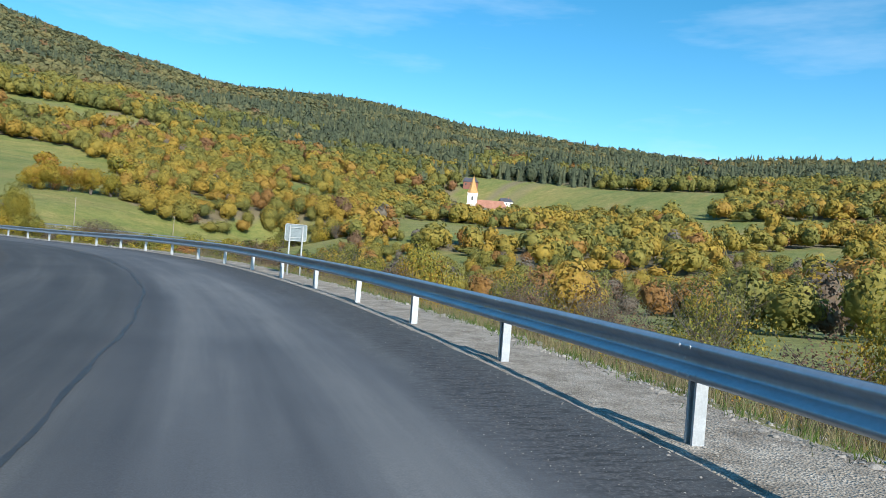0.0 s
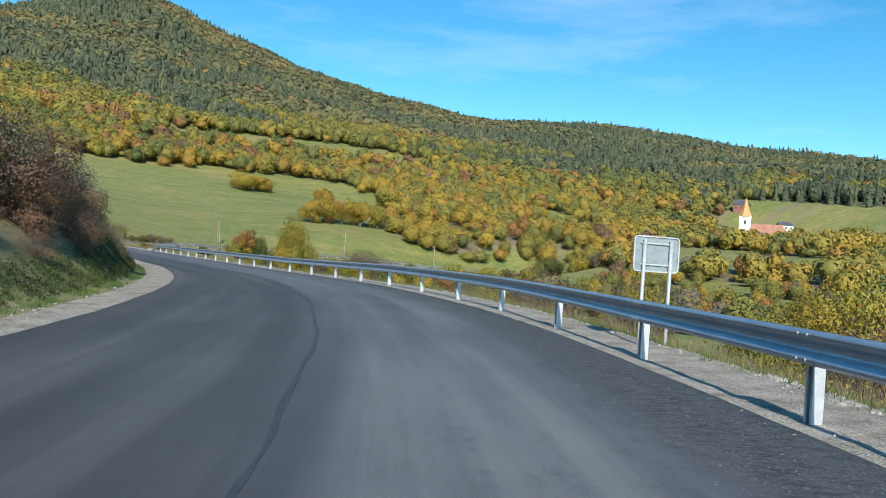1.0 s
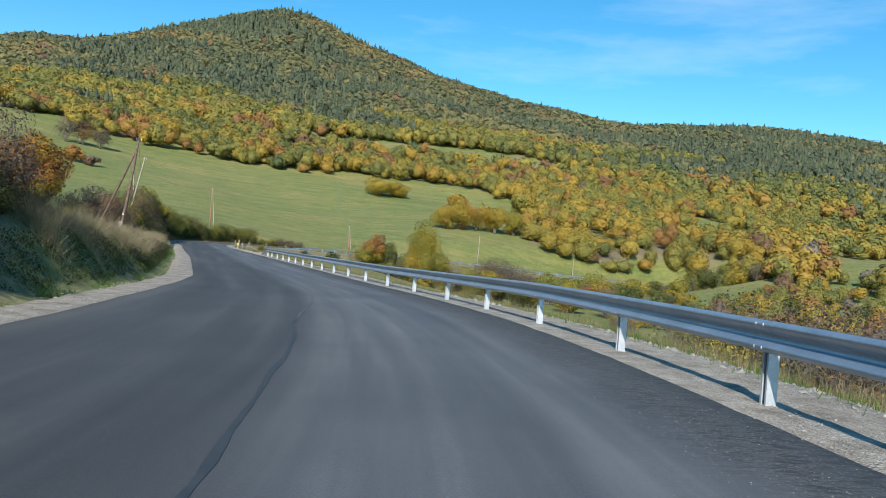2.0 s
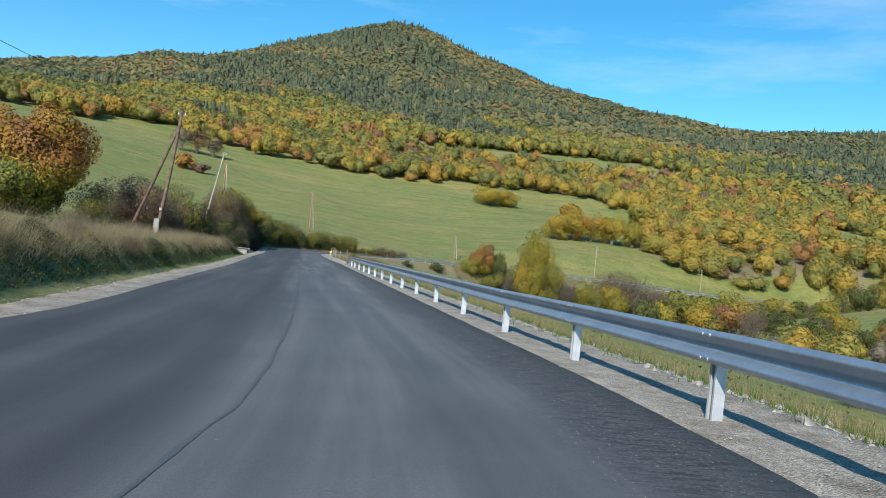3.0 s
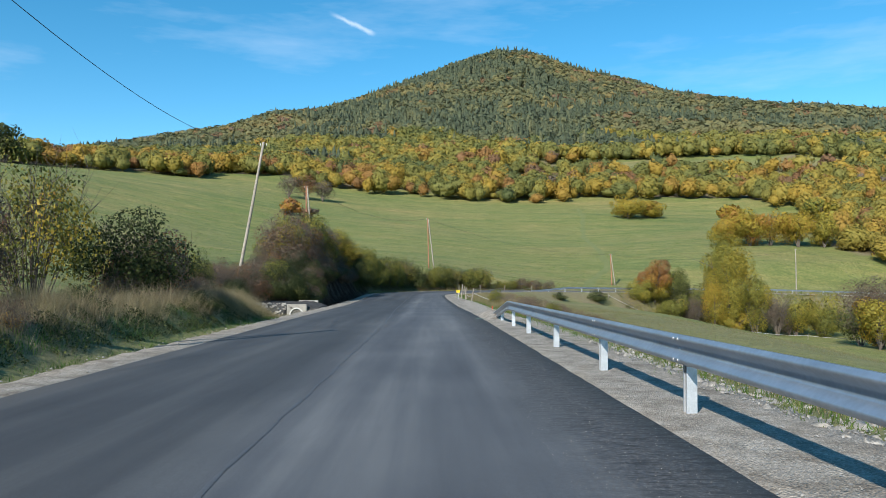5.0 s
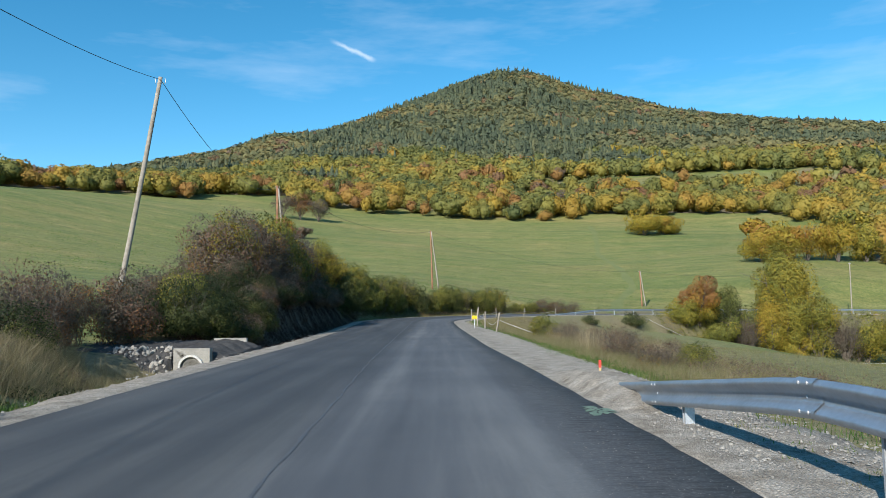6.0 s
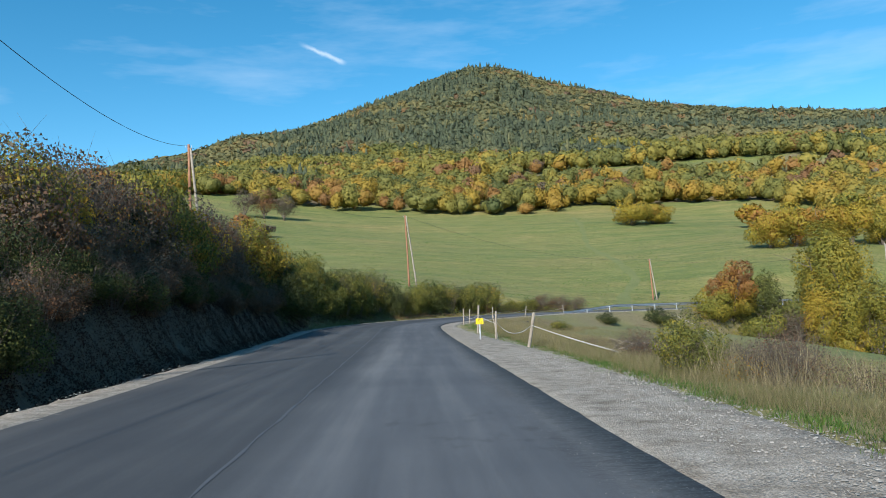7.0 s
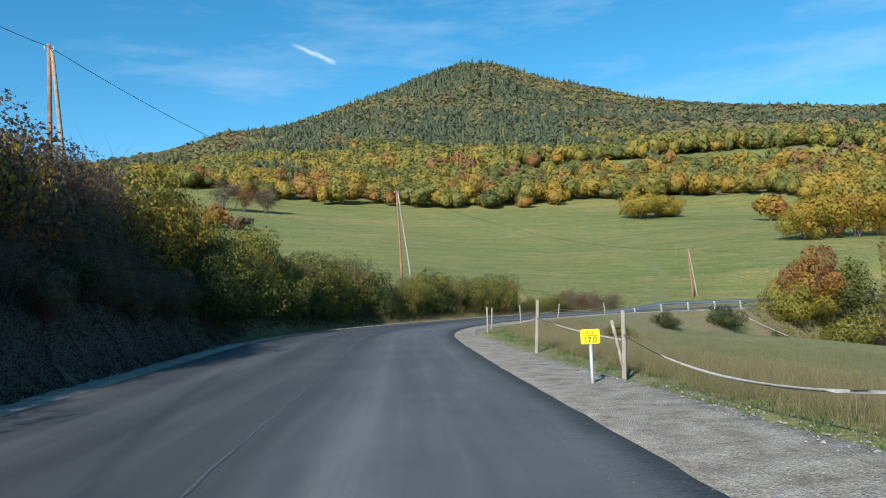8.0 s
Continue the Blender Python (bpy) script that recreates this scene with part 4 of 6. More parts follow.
def access_slab():
    bm = bmesh.new()
    block(bm, -8.66, -7.42, 60.75, 60.95, -0.7, 0.36, 0.015)
    tagged(part("concrete_edge", bm, CONCRETE), "low pale concrete end wall beyond the field access", "concrete wall")
    # heaped dark millings of the field access between the two walls
    n, m = 56, 54
    xs, ys = np.linspace(-12.4, -6.75, n), np.linspace(54.95, 60.77, m)
    gx, gy = np.meshgrid(xs, ys)
    z = -0.75 + 0.95 * step(55.1, 56.3, gy) + 0.07 * step(57, 60, gy)
    z = z - 0.22 * step(-7.8, -6.85, gx)
    z = z + 0.045 * wave(gx, gy, 0.22, 2) + 0.04 * wave(gx, gy, 0.08, 5) + np.random.RandomState(4).uniform(-0.03, 0.03, gx.shape)
    z = np.where((np.abs(gx + 7.9) < 0.66) & (gy < 56.03), -0.75, z)
    z = np.where(gx > -6.8, -0.3, z)
    i = (np.arange(m - 1)[:, None] * n + np.arange(n - 1)[None]).ravel()
    me = mesh_np("field_access", np.stack([gx.ravel(), gy.ravel(), z.ravel()], 1), np.stack([i, i + 1, i + n + 1, i + n], 1), MILLINGS, smooth=False)
    tagged(new("field_access", me), "dark heap of asphalt millings over the culvert pipe", "field access")


access_slab()


# ---------------------------------------------------------------- pasture fence with white tape
def fence_post(x, y, h, lean_x=0.0, lean_y=0.0, r=0.055, label="grey weathered wooden fence post with insulators"):
    z = gz(x, y)
    p = empty("fence_post", x, y, z, label, "fence post", "posts of the pasture fence")
    bar_part("stake", (0, 0, -0.3), (lean_x, lean_y, h), r, r * 0.85, GREYWOOD, p, "", 0.015, 7)
    bm = bmesh.new()
    tube(bm, [(lean_x * 0.75 - 0.06, -0.02, h * 0.75), (lean_x * 0.75 - 0.10, -0.02, h * 0.75), (lean_x * 0.75 - 0.10, -0.02, h * 0.75 + 0.03)], [0.012, 0.018, 0.018], 6)
    part("insulator", bm, BLACK, p, "black plastic insulator")
    return Vector((x + lean_x * 0.66, y + lean_y * 0.66 - 0.03, z + h * 0.66))


def tape_between(a, b, sag, width=0.028):
    v, f = [], []
    n = 21
    for k, t in enumerate(np.linspace(0, 1, n)):
        p = a.lerp(b, t) - Vector((0, 0, 4 * sag * t * (1 - t)))
        tw = 0.5 * math.sin(5 * t)
        for q in (-1, 1):
            v += [(p.x + q * width * 0.3 * tw, p.y, p.z + q * width / 2), (p.x + q * width * 0.3 * tw, p.y + 0.004, p.z + q * width / 2)]
        if k:
            o = 4 * k
            f += [(o - 4, o - 2, o + 2, o), (o - 3, o + 1, o + 3, o - 1), (o - 2, o - 1, o + 3, o + 2), (o - 4, o, o + 1, o - 3)]
    tagged(new("fence_tape", mesh_np("fence_tape", v, f, TAPE)), "white electric fence tape sagging between wooden posts", "fence tape", "tapes of the pasture fence")


f0 = fence_post(3.33, 78.3, 1.2, 0.24, -0.4, 0.062)
f1 = fence_post(3.24, 86.9, 1.27, 0.07, 0, 0.05)
fence_post(3.42, 87.2, 1.05, -0.22, 0.1, 0.04)
f2 = fence_post(3.16, 95.5, 1.55, 0.14, 0, 0.065)
f3 = fence_post(3.42, 110.5, 1.3, 0.03, 0)
f4 = fence_post(4.3, 116.5, 1.2, 0.1, 0)
f5 = fence_post(7.0, 122.8, 1.2, 0.0, 0.1)
f6 = fence_post(11.3, 132.0, 1.1, 0.25, 0)
f7 = fence_post(16.5, 137.0, 1.0, -0.1, 0)
low = Vector((5.15, 73.6, gz(5.15, 73.6) + 0.08))
tape_between(low, f0, 0.03, 0.034)
tape_between(f0, f1, 0.40, 0.034)
tape_between(f1 - Vector((0, 0, 0.1)), f2, 0.06)
for a, b in ((f2, f3), (f3, f4), (f4, f5), (f5, f6), (f6, f7)):
    tape_between(a, b, 0.25, 0.02)
far_tops = [fence_post(x, y, 1.0, random.uniform(-0.1, 0.1), 0, 0.05, "thin weathered fence post at the far side of the pasture")
            for x, y in ((30.5, 142), (38.6, 142.5), (47, 142), (55.5, 140.5), (63.5, 139), (71, 137))]
for a, b in zip(far_tops, far_tops[1:]):
    tape_between(a, b, 0.15, 0.045)


def brush_pile():
    """Cut twigs heaped where the fence tape comes down."""
    x, y = 5.6, 73.3
    z = gz(x, y)
    pile = empty("brush_pile", x, y, z, "heap of grey-brown cut twigs beside the pasture fence", "brushwood")
    rng = random.Random(8)
    for k in range(46):
        bm = bmesh.new()
        a, r = rng.uniform(0, 6.28), rng.uniform(0, 0.75)
        p = Vector((r * math.cos(a), 1.4 * r * math.sin(a), rng.uniform(0.02, 0.28)))
        d = Vector((rng.uniform(-1, 1), rng.uniform(-1, 1), rng.uniform(-0.15, 0.45))).normalized() * rng.uniform(0.3, 0.75)
        w = rng.uniform(0.005, 0.013)
        tube(bm, [p - d, p + Vector((0, 0, 0.05)), p + d, p + d * 1.3 + Vector((0, 0, rng.uniform(-0.1, 0.1)))], [w, w * 0.8, w * 0.5, w * 0.2], 4, False)
        part("twig", bm, GREYWOOD if k % 3 else BARK, pile)


brush_pile()


def marker_stake():
    x, y = 2.63, 45.83
    z = gz(x, y)
    p = empty("marker_stake", x, y, z, "thin wooden survey stake with red painted tip", "stake")
    bm = bmesh.new()
    block(bm, -0.02, 0.02, -0.02, 0.02, -0.2, 0.48, 0.004)
    part("stick", bm, FRESHWOOD, p)
    bm = bmesh.new()
    block(bm, -0.0215, 0.0215, -0.0215, 0.0215, 0.36, 0.5, 0.004)
    part("tip", bm, ORANGE, p, "bright red painted tip")


marker_stake()


def paint_mark():
    """A sprayed green blotch on the asphalt near the end of the rail."""
    ring, v, f = 26, [], []
    for q in range(3):
        for k in range(ring):
            a = 2 * math.pi * k / ring
            r = (0.02 + 0.11 * q) * (1 + 0.25 * math.sin(3 * a + q) + 0.15 * math.sin(7 * a + 2 * q))
            x, y = 1.80 + 0.8 * r * math.cos(a), 42.2 + 1.7 * r * math.sin(a)
            v.append((x, y, float(road_z(y, x - 2.62)) + 0.004))
        if q:
            f += [((q - 1) * ring + k, (q - 1) * ring + (k + 1) % ring, q * ring + (k + 1) % ring, q * ring + k) for k in range(ring) if (k * 7 + q) % 5]
    ob = new("paint_mark", mesh_np("paint_mark", v, f, GREENMARK))
    ob.parent = road
    tagged(ob, "faded green sprayed survey mark")


paint_mark()


# ---------------------------------------------------------------- church and houses
def gable(bm, x0, x1, y0, y1, z0, z1, over=0.5):
    """A pitched roof along x with its own thickness, hipped at the ends."""
    ym = (y0 + y1) / 2
    for lift in (0.0,):
        a = [bm.verts.new(p) for p in ((x0 - over, y0 - over, z0), (x1 + over, y0 - over, z0), (x1 + over, y1 + over, z0), (x0 - over, y1 + over, z0))]
        hip = min(2.5, (x1 - x0) * 0.18)
        r = [bm.verts.new((x0 + hip * 0.3, ym, z1)), bm.verts.new((x1 - hip, ym, z1))]
        bm.faces.new((a[0], a[1], r[1], r[0]))
        bm.faces.new((a[2], a[3], r[0], r[1]))
        bm.faces.new((a[1], a[2], r[1]))
        bm.faces.new((a[3], a[0], r[0]))
        bm.faces.new(a[::-1])


def window_part(parent, x, y, z, w, h, turn=0):
    win = new("window")
    win.parent = parent
    win.matrix_basis = pose(x, y, z, 0, 0, turn)
    bm = bmesh.new()
    block(bm, -w / 2, w / 2, -0.06, 0.02, 0, h)
    part("pane", bm, GLASS, win, "dark glass pane")
    return win


def church():
    x, y = 366.0, 254.0
    z = gz(x, y)
    c = empty("church", x, y, z, "white plastered village church with orange spire and red tiled nave", "church", turn=-52)
    c.matrix_basis = c.matrix_basis @ Matrix.Scale(1.25, 4)
    bm = bmesh.new()
    block(bm, -2.6, 2.6, -2.6, 2.6, -2, 14.0, 0.08)
    block(bm, -2.85, 2.85, -2.85, 2.85, 13.7, 14.2, 0.08)
    block(bm, -2.8, 2.8, -2.8, 2.8, 8.2, 8.5, 0.05)
    part("tower", bm, PLASTER, c, "white square plastered tower")
    bm = bmesh.new()
    rings = [(14.2, 3.0), (15.6, 2.35), (17.5, 1.7), (20.5, 0.85), (23.6, 0.05)]
    prev = None
    for zz, r in rings:
        ring = [bm.verts.new((r * 1.12 * math.cos(radians(22.5 + 45 * k)), r * 1.12 * math.sin(radians(22.5 + 45 * k)), zz)) for k in range(8)]
        if prev:
            for k in range(8):
                bm.faces.new((prev[k], prev[(k + 1) % 8], ring[(k + 1) % 8], ring[k]))
        prev = ring
    part("spire", bm, SPIRE, c, "pointed orange sheet-metal spire")
    bm = bmesh.new()
    tube(bm, [(0, 0, 23.4), (0, 0, 24.8)], [0.07, 0.05], 6)
    part("finial", bm, SPIRE, c)
    bm = bmesh.new()
    block(bm, 2.2, 19, -4.6, 4.6, -2, 6.4, 0.05)
    part("nave", bm, PLASTER, c, "pale plastered nave")
    bm = bmesh.new()
    gable(bm, 2.2, 19, -4.6, 4.6, 6.4, 11.0)
    part("roof", bm, ROOF, c, "brick-red tiled hipped roof")
    for k in range(4):
        window_part(c, 5 + 3.8 * k, -4.6, 2.2, 1.1, 2.6)
    for t, dx, dy in ((0, 0, -2.6), (-90, -2.6, 0), (90, 2.6, 0)):
        window_part(c, dx, dy, 10.4, 0.9, 2.0, t)
        window_part(c, dx, dy, 4.4, 0.7, 1.2, t)


church()


def house(x, y, turn, w, d, h, rh, wall, roof, label):
    z = gz(x, y)
    b = empty("house", x, y, z, label, "house", "houses of the village", turn)
    bm = bmesh.new()
    block(bm, -w / 2, w / 2, -d / 2, d / 2, -2, h, 0.04)
    part("wall", bm, wall, b)
    bm = bmesh.new()
    gable(bm, -w / 2, w / 2, -d / 2, d / 2, h, h + rh)
    part("roof", bm, roof, b)
    for k in range(3):
        window_part(b, -w / 3 + k * w / 3, -d / 2, 1.0, 1.1, 1.3)
    bm = bmesh.new()
    block(bm, w * 0.15, w * 0.15 + 0.6, -0.3, 0.3, h + rh * 0.5, h + rh + 0.8)
    part("chimney", bm, ROOF, b)


house(420, 302, -50, 11, 8, 3.6, 3.6, REDTIMBER, DARKROOF, "red timber-framed house with dark roof on the slope")
house(408, 258, -40, 9, 7, 3.2, 2.8, PLASTER, DARKROOF, "small white house with a dark roof")
house(362, 198, -60, 9, 7, 3, 3, PLASTER, DARKROOF, "low white house half hidden by trees")

# ---------------------------------------------------------------- plants
def leaf_sprays(rng, centres, outward, size, flat=0.55, shape=0.8, share=0.7):
    """Three-cornered leaves or leaf sprays at the centres, facing roughly outward; they share the light of their clump."""
    n = len(centres)
    out = outward / (np.linalg.norm(outward, axis=1, keepdims=True) + 1e-9)
    nrm = outward + flat * rng.normal(size=(n, 3))
    nrm /= np.linalg.norm(nrm, axis=1, keepdims=True) + 1e-9
    nrm *= np.where((nrm * out).sum(1, keepdims=True) < 0, -1.0, 1.0)
    t = np.cross(nrm, rng.normal(size=(n, 3)))
    t /= np.linalg.norm(t, axis=1, keepdims=True) + 1e-9
    b = np.cross(nrm, t)
    s = size * rng.uniform(0.6, 1.35, (n, 1))
    v = np.stack([centres + t * s * 1.1, centres - t * s * 0.6 + b * s * shape, centres - t * s * 0.6 - b * s * shape], 1).reshape(-1, 3)
    lit = out + share * nrm
    lit /= np.linalg.norm(lit, axis=1, keepdims=True) + 1e-9
    return v, np.arange(3 * n).reshape(n, 3), np.repeat(lit, 3, axis=0)


def crown_points(rng, n, rx, rz, base, clumps, spread=0.42):
    """Points of a crown made of uneven clumps, and the way out of it at each."""
    d = rng.normal(size=(clumps, 3))
    d /= np.linalg.norm(d, axis=1, keepdims=True)
    rad = rng.uniform(0.35, 0.86, (clumps, 1))
    cc = d * rad * np.array([rx, rx, rz])
    size = rng.uniform(0.6, 1.25, clumps) * spread
    pick = rng.choice(clumps, n, p=size ** 2 / (size ** 2).sum())
    e = rng.normal(size=(n, 3))
    e /= np.linalg.norm(e, axis=1, keepdims=True)
    p = cc[pick] + e * (size[pick] * rng.uniform(0.55, 1.12, n) ** 0.5)[:, None] * np.array([rx, rx, rz])
    out = 0.75 * e + 0.6 * p / np.array([rx, rx, rz])
    p[:, 2] += base + rz
    low_side = p[:, 2] < 0.08
    p[low_side, 2] = rng.uniform(0.05, 0.5, low_side.sum())
    return p, out, pick


def branch_set(bm, rng, h, spread, stems, r0, start=0.0, sides=5, twigs=3):
    for k in range(stems):
        a = rng.uniform(0, 2 * math.pi)
        q = spread * rng.uniform(0.3, 1.0)
        top = Vector((q * math.cos(a), q * math.sin(a), h * rng.uniform(0.6, 0.98)))
        foot = Vector((0.12 * q * math.cos(a), 0.12 * q * math.sin(a), start))
        mid = foot.lerp(top, 0.5) + Vector((rng.uniform(-0.1, 0.1) * h, rng.uniform(-0.1, 0.1) * h, 0.08 * h))
        tube(bm, [foot, mid, top], [r0, r0 * 0.6, r0 * 0.15], sides, False)
        for j in range(twigs):
            t = rng.uniform(0.35, 0.9)
            p = foot.lerp(mid, t * 2) if t < 0.5 else mid.lerp(top, t * 2 - 1)
            w = p + Vector((rng.uniform(-1, 1), rng.uniform(-1, 1), rng.uniform(0.3, 1.1))) * (0.28 * h)
            tube(bm, [p, p.lerp(w, 0.5) + Vector((0.02 * h, 0, 0)), w], [r0 * 0.4, r0 * 0.22, r0 * 0.06], 3, False)


def tree(name, x, y, h, w, tint, n, leaf, label, category="tree", group="", trunk=0.25, seed=1, bare=0.0, mat=LEAF, clumps=22, spread=0.42, low=None):
    """A tree or bush: Empty at its foot, tapered trunk with limbs, and a crown of leaf clumps."""
    rng = np.random.RandomState(seed)
    e = empty(name, x, y, gz(x, y) - 0.05, label, category, group, rng.uniform(0, 360))
    bm = bmesh.new()
    base = h * trunk
    tube(bm, [(0, 0, -0.2), (0.02 * h, 0, base), (0.0, 0.02 * h, h * 0.72)], [0.028 * h + 0.03, 0.02 * h + 0.02, 0.006 * h], 8)
    branch_set(bm, rng, h * (0.8 if not bare else 1.0), w * (0.75 if not bare else 1.0), 8 if not bare else 26, 0.010 * h + 0.005, base * 0.5, 5, 3 if not bare else 6)
    part("trunk", bm, BARK, e, "grey-brown trunk with limbs")
    p, out, pick = crown_points(rng, n, w, (h - base * 0.6) / 2, base * 0.6, clumps, spread)
    v, f, nv = leaf_sprays(rng, p, out, leaf)
    tt = np.clip(tint + rng.normal(0, 0.045, clumps)[pick] + rng.normal(0, 0.03, n), 0, 0.99)
    if low is not None:
        k = np.clip((p[:, 2] - 0.18 * h) / (0.3 * h) + rng.normal(0, 0.2, n), 0, 1)
        tt = tt * k + low * (1 - k) + rng.normal(0, 0.02, n) * (1 - k)
        tt = np.clip(tt, 0, 0.99)
    c = new("crown", mesh_np("crown", v, f, mat, np.repeat(tt, 3), normals=nv))
    c.parent = e
    return e


# --- single trees of the meadow and the valley
tree("maple", 40.0, 147.0, 8.3, 3.9, 0.63, 15000, 0.110, "small orange-red tree beside the far road", seed=3, trunk=0.06, clumps=30, spread=0.32, low=0.36)
tree("bush", 37.4, 145.6, 4.4, 2.6, 0.33, 5000, 0.110, "yellow-green bush beside the red tree", "bush", seed=4, trunk=0.04)
tree("bush", 44.0, 146.0, 9.4, 3.0, 0.18, 8000, 0.115, "olive green bush between the red tree and the poplar", "bush", seed=5, trunk=0.04)
tree("bush", 42.0, 143.6, 5.0, 2.6, 0.30, 5000, 0.110, "yellow-green bush between the red tree and the poplar", "bush", seed=18, trunk=0.04)
tree("bush", 46.0, 144.4, 6.0, 2.6, 0.95, 4200, 0.085, "bare grey-brown bush between the red tree and the poplar", "bush", seed=19, trunk=0.04, bare=1)
tree("bush", 47.5, 146.0, 8.2, 2.9, 0.26, 7500, 0.115, "olive green bush beside the poplar", "bush", seed=6, trunk=0.04)
tree("poplar", 53.0, 146.5, 17.6, 5.3, 0.36, 32000, 0.125, "broad yellow-green poplar dropping leaves beside the road", seed=7, trunk=0.04, clumps=44, spread=0.34)
tree("poplar", 49.4, 143.6, 8.4, 2.7, 0.46, 9000, 0.110, "small bright yellow poplar beside the taller one", seed=8, trunk=0.05, clumps=26)
tree("bush", 53.0, 142.8, 4.2, 2.4, 0.42, 5000, 0.110, "golden bush at the foot of the poplar", "bush", seed=44, trunk=0.04)
tree("bush", 57.0, 145.0, 10.6, 3.8, 0.36, 12000, 0.115, "yellow-green bush at the foot of the poplar", "bush", seed=9, trunk=0.04)
tree("bush", 61.0, 144.6, 7.6, 2.6, 0.96, 5000, 0.085, "bare grey bush beside the poplar", "bush", seed=45, trunk=0.04, bare=1)
tree("bush", 65.0, 146.0, 7.4, 3.2, 0.34, 6500, 0.120, "yellow-green bush beside the far road", "bush", seed=17, trunk=0.04)
tree("bush", 69.5, 145.0, 5.6, 2.8, 0.24, 5000, 0.120, "olive bush beside the far road", "bush", seed=46, trunk=0.04)
tree("bush", 57.0, 107.6, 7.0, 3.0, 0.40, 9000, 0.13, "bright yellow-green bush in the paddock hedge", "bush", seed=10, trunk=0.1)
tree("bush", 59.5, 111.5, 9.4, 5.4, 0.95, 15000, 0.085, "leafless grey-brown thicket in the paddock hedge", "bush", seed=11, trunk=0.05, bare=1)
tree("bush", 66.0, 112.5, 8.2, 4.6, 0.92, 12000, 0.085, "leafless grey-brown thicket in the paddock hedge", "bush", seed=12, trunk=0.05, bare=1)
tree("bush", 76.0, 118.0, 7.5, 4.5, 0.28, 3600, 0.2, "yellow-green bush in the paddock hedge", "bush", seed=15, trunk=0.05)
tree("bush", 84.0, 112.0, 6.5, 4.5, 0.7, 3200, 0.19, "russet bush in the paddock hedge", "bush", seed=16, trunk=0.05)
for k, (x, y, h, w, tn) in enumerate([(87, 231, 10, 5.8, .46), (94, 233, 12, 6.0, .48), (101, 235, 12.5, 6.2, .50), (109, 234, 12, 6, .47), (117, 235, 10.5, 5.6, .38), (126, 233, 8, 4.8, .22), (134, 238, 7, 4.6, .14)]):
    tree("oak", x, y, h, w, tn, 6000, 0.24, "golden round-headed tree in the belt across the meadow", group="trees of the golden belt", seed=20 + k, trunk=0.03, clumps=30, spread=0.36)
for k, (x, y, h, w, tn) in enumerate([(84, 333, 10, 8.5, .42), (93, 336, 8.5, 7.5, .48)]):
    tree("bush", x, y, h, w, tn, 6000, 0.27, "rounded golden thicket alone in the upper meadow", "bush", "thicket in the upper meadow", seed=30 + k, trunk=0.04)
for k, (x, y, h, w, tn) in enumerate([(-62, 336, 11, 5.5, .97), (-55, 339, 11.5, 6, .72), (-48, 341, 10, 5, .97)]):
    tree("fruit_tree", x, y, h, w, tn, 2600, 0.20, "half-bare tree in a small group on the meadow", "tree", "trees on the meadow crest", seed=34 + k, trunk=0.2)
tree("bush", -50, 277, 5.5, 4.2, 0.6, 900, 0.5, "orange bush on the open meadow", "bush", seed=38, trunk=0.05)
tree("bush", -43, 275, 4.0, 3.2, 0.9, 600, 0.4, "leafless bush on the open meadow", "bush", seed=39, trunk=0.05, bare=1)
tree("tree", 150, 298, 12, 7.0, 0.38, 1500, 0.6, "olive-gold tree at the meadow edge", seed=40, trunk=0.12)
tree("tree", 118, 306, 9, 6.0, 0.55, 1100, 0.6, "orange tree at the meadow edge", seed=41, trunk=0.08)
tree("tree", -176, 322, 17, 8.0, 0.08, 1900, 0.6, "dark green round tree on the skyline", seed=42, trunk=0.15)
tree("tree", -188, 326, 14, 7.0, 0.12, 1500, 0.6, "dark green round tree on the skyline", seed=43, trunk=0.15)
# trees of the left roadside
tree("maple", -17.3, 20.5, 6.7, 3.2, 0.60, 38000, 0.092, "orange-brown field maple on the roadside bank", seed=50, trunk=0.06, clumps=46, spread=0.36, low=0.30)
tree("bush", -17.6, 19.0, 3.4, 2.6, 0.27, 5000, 0.09, "yellow-green bush under the maple", "bush", seed=51, trunk=0.05)


def shrub_kind(name, seed, tint, n, leaf, h, w, label, bare=0.0, mixed=0.05):
    rng = np.random.RandomState(seed)
    e = empty(name, 0, 0, -80, label, "shrub")
    bm = bmesh.new()
    branch_set(bm, rng, h, w, 10 if not bare else 30, 0.022, -0.2, 3, 3 if not bare else 8)
    part("stem_tangle", bm, BARK, e, "tangled grey-brown stems")
    p, out, pick = crown_points(rng, n, w, h / 2, 0.0, 26, 0.36)
    v, f, nv = leaf_sprays(rng, p, out, leaf, 0.8)
    tt = np.clip(tint + rng.normal(0, mixed, 26)[pick] + rng.normal(0, 0.04, n), 0, 0.99)
    c = new("foliage", mesh_np("foliage", v, f, LEAF, np.repeat(tt, 3), normals=nv))
    c.parent = e
    return e


